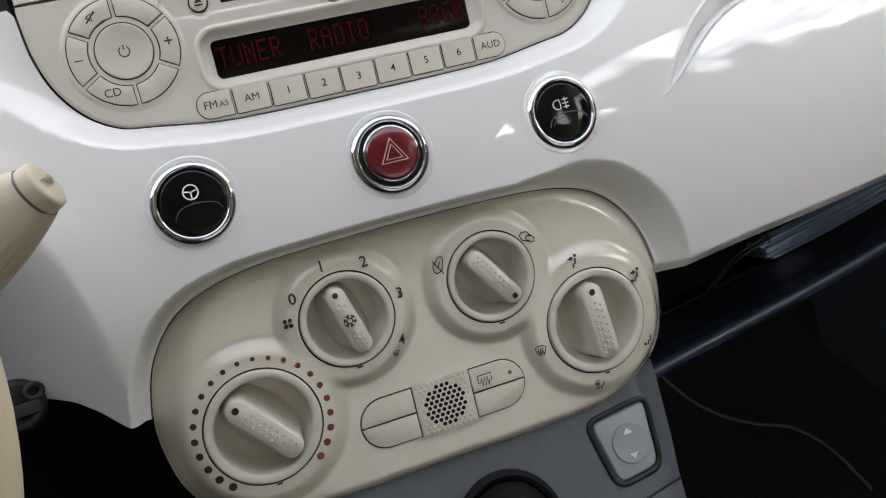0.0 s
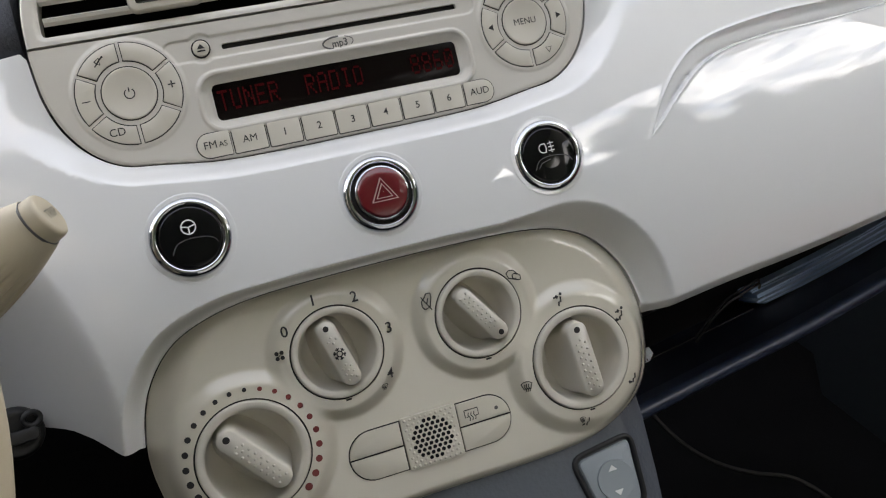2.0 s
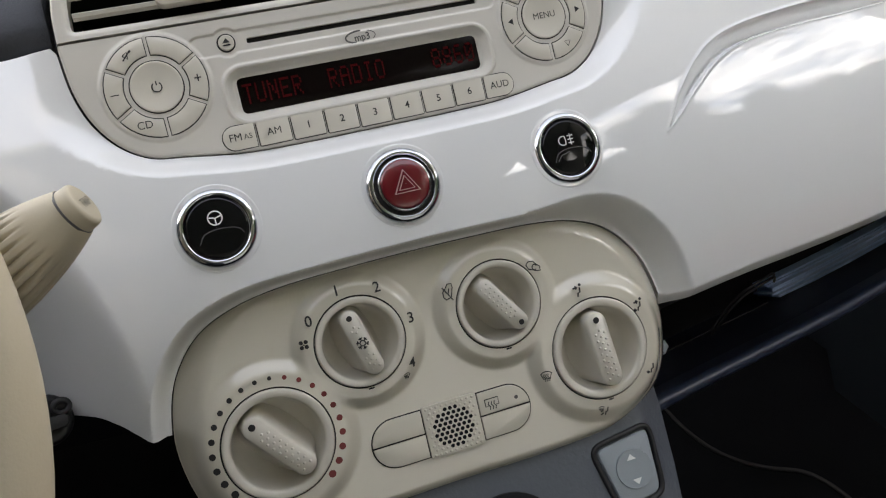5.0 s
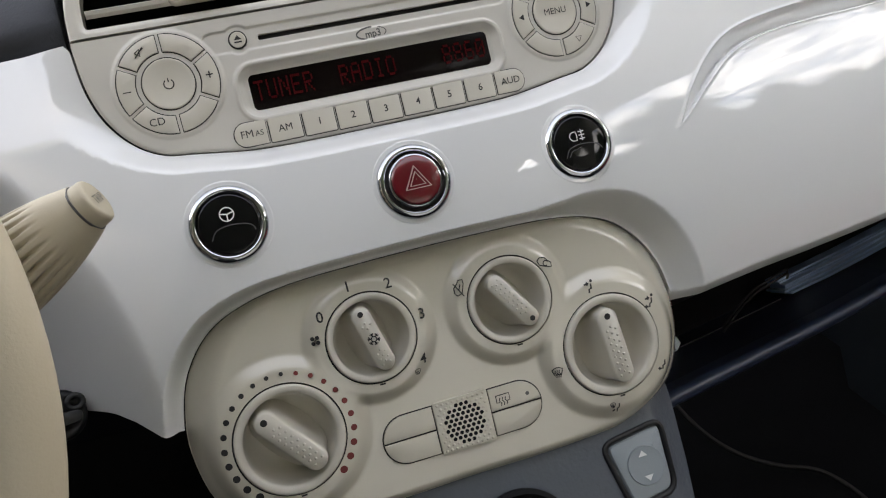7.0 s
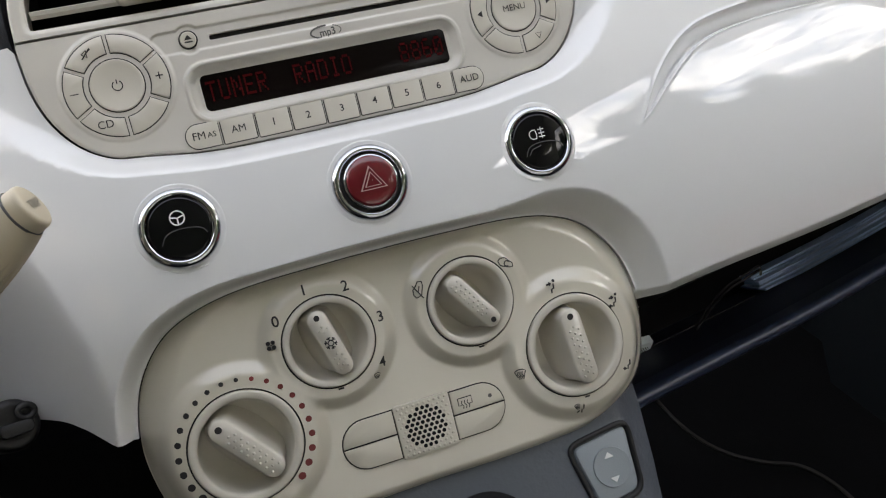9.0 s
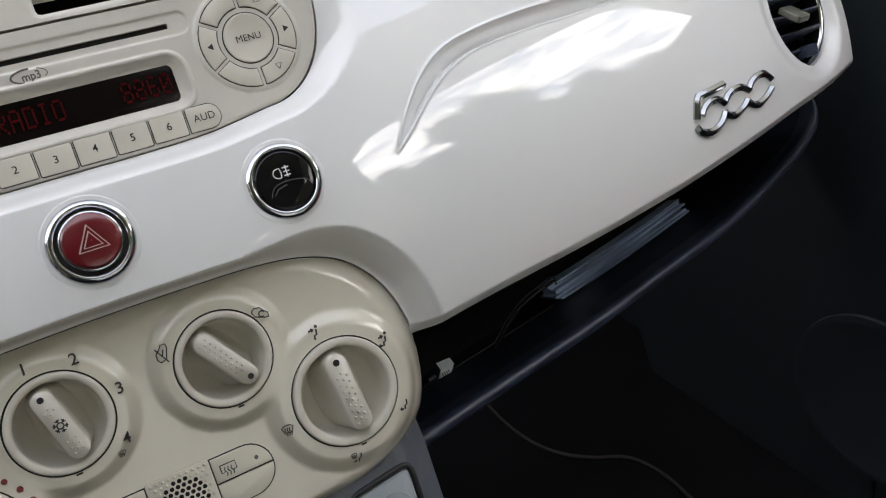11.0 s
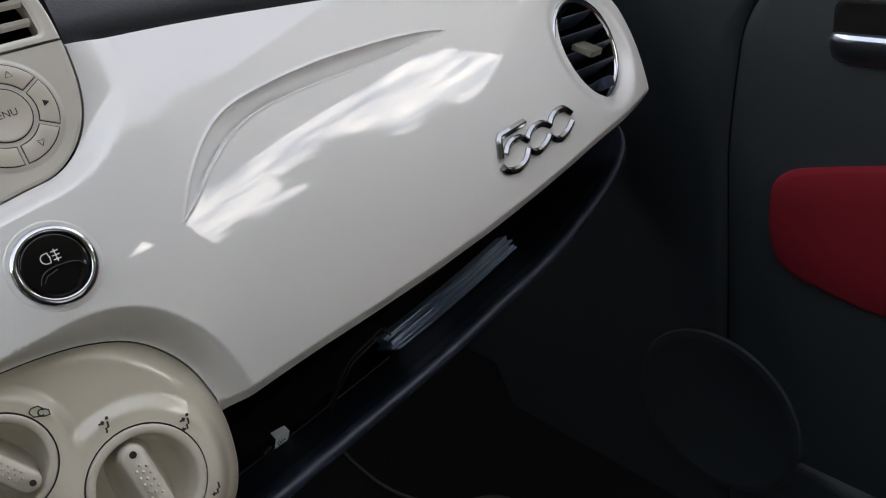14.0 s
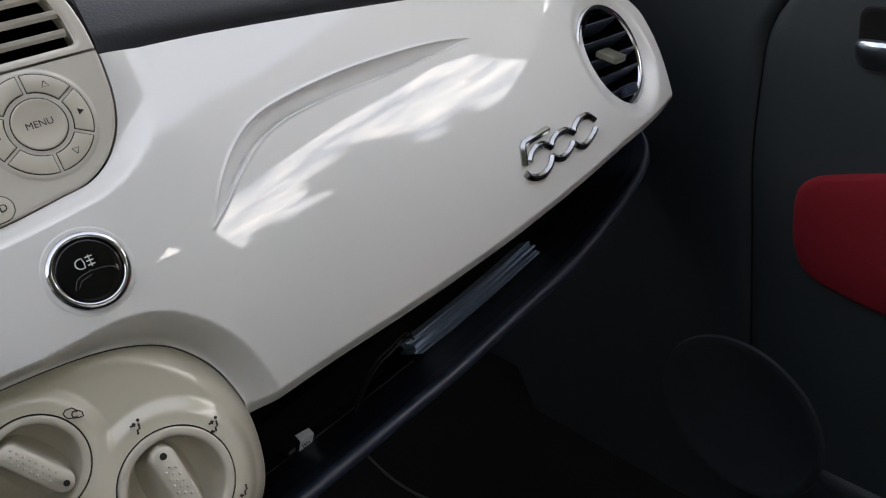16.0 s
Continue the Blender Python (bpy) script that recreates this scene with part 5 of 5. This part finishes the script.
def side_frame(name, x, holes, label, mat):
    """The side of the cabin above the belt line, with its openings, in (y, z)."""
    outer = [(.30, .74), (-.07, 1.117), (-.131, 1.179), (-.209, 1.247), (-.283, 1.326), (-.333, 1.400), (-.40, 1.48), (-1.96, 1.48), (-1.96, .74)]
    from mathutils.geometry import delaunay_2d_cdt
    pts, edges = [], []
    for lp in (outer, *holes):
        b = len(pts)
        pts += lp
        edges += [(b + i, b + (i + 1) % len(lp)) for i in range(len(lp))]
    v2, _, tri, _, _, _ = delaunay_2d_cdt([Vector(p) for p in pts], edges, [], 0, 1e-7)
    V = np.array([(v.x, v.y) for v in v2])
    keep = []
    for t in tri:
        c = V[list(t)].mean(0)
        if inside(c[:1], c[1:], outer)[0] and not any(inside(c[:1], c[1:], h)[0] for h in holes):
            keep.append(tuple(t))
    n = len(V)
    verts = [(x, y, z) for y, z in V] + [(x + math.copysign(.004, x), y, z) for y, z in V]
    faces = keep + [tuple(i + n for i in t[::-1]) for t in keep]
    seen = {(t[i], t[(i + 1) % 3]) for t in keep for i in range(3)}
    faces += [(j, i, i + n, j + n) for i, j in seen if (j, i) not in seen]
    return world_mesh(name, verts, faces, mat, label, "wall")


window = [(-.086, .775), (-.097, .822), (-.105, .869), (-.14, .915), (-.194, .958), (-.309, 1.044), (-.431, 1.120), (-.565, 1.192), (-.67, 1.245), (-.777, 1.250), (-.81, 1.17), (-.82, .77), (-.15, .77)]
# unseen gaps, added and shaped to put small sky reflections on the fascia
rear_gap = [(-.950, 1.295), (-.960, 1.360), (-.985, 1.405), (-1.030, 1.428), (-1.080, 1.420), (-1.112, 1.392), (-1.090, 1.362), (-1.050, 1.356), (-1.018, 1.332), (-.985, 1.305)]
rear_corner_gap = [(-1.520, 1.345), (-1.530, 1.395), (-1.575, 1.425), (-1.640, 1.424), (-1.660, 1.390), (-1.600, 1.362)]
front_gap = [(-.012, .764), (-.004, .780), (.030, .784), (.048, .774), (.040, .764)]
side_frame("wall_right_upper", .69, [window, rear_gap, rear_corner_gap, front_gap], "light trimmed passenger side frame with a window and small gaps added for sky reflections", HEADLINER)
# added light blocker out of view: no windows, so little light from the left
side_frame("shade_wall_upper", -.69, [], "unseen charcoal panel added in place of the driver side windows to block light", DOOR)

# ---- outside ----
world_mesh("ground", [(-1500, -1500, -.35), (1500, -1500, -.35), (1500, 1500, -.35), (-1500, 1500, -.35)], [(0, 1, 2, 3)], GRASS, "green and grey ground around the car", "ground")


def tree(name, x, y, tall, seed, label, spread=.30):
    """A leafy tree: tapered trunk, limbs and a crown of many small leaf clumps."""
    rng = random.Random(seed)
    ob = new(name)
    ob.location = (x, y, -.35)
    tagged(ob, label, "tree", "trees beyond the car")
    verts, faces = [], []

    def limb(a, b, ra, rb):
        d = (b - a).normalized()
        s = d.orthogonal().normalized()
        t = d.cross(s)
        k = len(verts)
        for p, r in ((a, ra), (b, rb)):
            verts.extend(p + s * r * math.cos(i * math.pi / 3) + t * r * math.sin(i * math.pi / 3) for i in range(6))
        faces.extend((k + i, k + (i + 1) % 6, k + 6 + (i + 1) % 6, k + 6 + i) for i in range(6))

    top = Vector((rng.uniform(-.4, .4), rng.uniform(-.4, .4), tall * .8))
    limb(Vector((0, 0, 0)), top * .5, tall * .030, tall * .02)
    limb(top * .5, top, tall * .02, tall * .006)
    clumps = []
    for i in range(46):
        a, f = rng.uniform(0, 2 * math.pi), rng.uniform(.30, 1.0)
        reach = tall * spread * math.sin(math.pi * min(1, .25 + f * .68)) * rng.uniform(.5, 1.1)
        end = Vector((math.cos(a) * reach, math.sin(a) * reach, tall * (.18 + .80 * f) * rng.uniform(.9, 1.04)))
        limb(top * f * .8, end, tall * .008, tall * .002)
        clumps.append((end, tall * rng.uniform(.06, .12) * (spread / .30) ** .6))
    mesh = bpy.data.meshes.new("trunk")
    mesh.from_pydata([tuple(v) for v in verts], [], faces)
    mesh.materials.append(BARK)
    trunk = new("trunk", mesh)
    trunk.parent = ob
    verts, faces = [], []
    for c, r in clumps:
        k = len(verts)
        for a in range(1, 5):
            for b in range(7):
                f = r * .80 * rng.uniform(.75, 1.15)
                verts.append(c + Vector((math.sin(a * math.pi / 5) * math.cos(b * .8976), math.sin(a * math.pi / 5) * math.sin(b * .8976), .85 * math.cos(a * math.pi / 5))) * f * .8)
        faces.extend((k + 7 * a + b, k + 7 * a + (b + 1) % 7, k + 7 * a + 7 + (b + 1) % 7, k + 7 * a + 7 + b) for a in range(3) for b in range(7))
        faces.append(tuple(k + b for b in range(7)))
        faces.append(tuple(k + 21 + b for b in range(7)))
        for i in range(560):
            d = Vector((rng.gauss(0, 1), rng.gauss(0, 1), rng.gauss(0, .8))) * r * .55
            p, q = c + d, Vector((rng.uniform(-1, 1), rng.uniform(-1, 1), rng.uniform(-1, 1))).normalized()
            u = q.orthogonal().normalized()
            v = q.cross(u)
            e = tall * rng.uniform(.0028, .0062)
            k = len(verts)
            verts.extend((p - u * e, p + v * e * .6, p + u * e, p - v * e * .6))
            faces.append((k, k + 1, k + 2, k + 3))
    mesh = bpy.data.meshes.new("crown")
    mesh.from_pydata([tuple(v) for v in verts], [], faces)
    mesh.materials.append(LEAF)
    crown = new("crown", mesh)
    crown.parent = ob
    return ob


LOW_TREES = ((26, 15, 24), (31, 17, 24), (36, 14, 24), (41, 18, 24), (56, 18, 22.5), (61, 15, 23), (66, 17, 22), (71, 16, 20), (18, 17, 24), (10, 18, 23), (80, 18, 21))
TALL_TREES = ((33.5, 16, 26.5), (36.5, 15, 27), (39.5, 16.5, 27), (42, 15.5, 27.5), (44.3, 16, 32), (45.8, 15.5, 33), (47.3, 16.5, 29.5), (48.6, 16, 31), (49.9, 15.5, 33.5), (50.7, 16.2, 30), (53, 16, 25), (55.4, 15.5, 28.3), (57.2, 16, 25.8), (59.5, 15.5, 25))
for table, spread, seed in ((LOW_TREES, .30, 40), (TALL_TREES, .085, 60)):
    first = []
    for i, (az, dist, rise) in enumerate(table):
        tall = (dist * math.tan(radians(rise)) + 1.12) / 1.04
        place = (dist * math.sin(radians(az)), -dist * math.cos(radians(az)))
        if i < 3:
            made = tree("tree", *place, tall, seed + i, "leafy green tree standing beyond the car" if spread > .2 else "slender green tree with a narrow crown beyond the car", spread)
            first.append((made, tall))
        else:
            src, h = first[i % 3]
            made = copy_thing(src, Matrix.Translation((*place, -.35)) @ Matrix.Rotation(i * 1.3, 4, "Z"))
            made.scale = (tall / h,) * 3
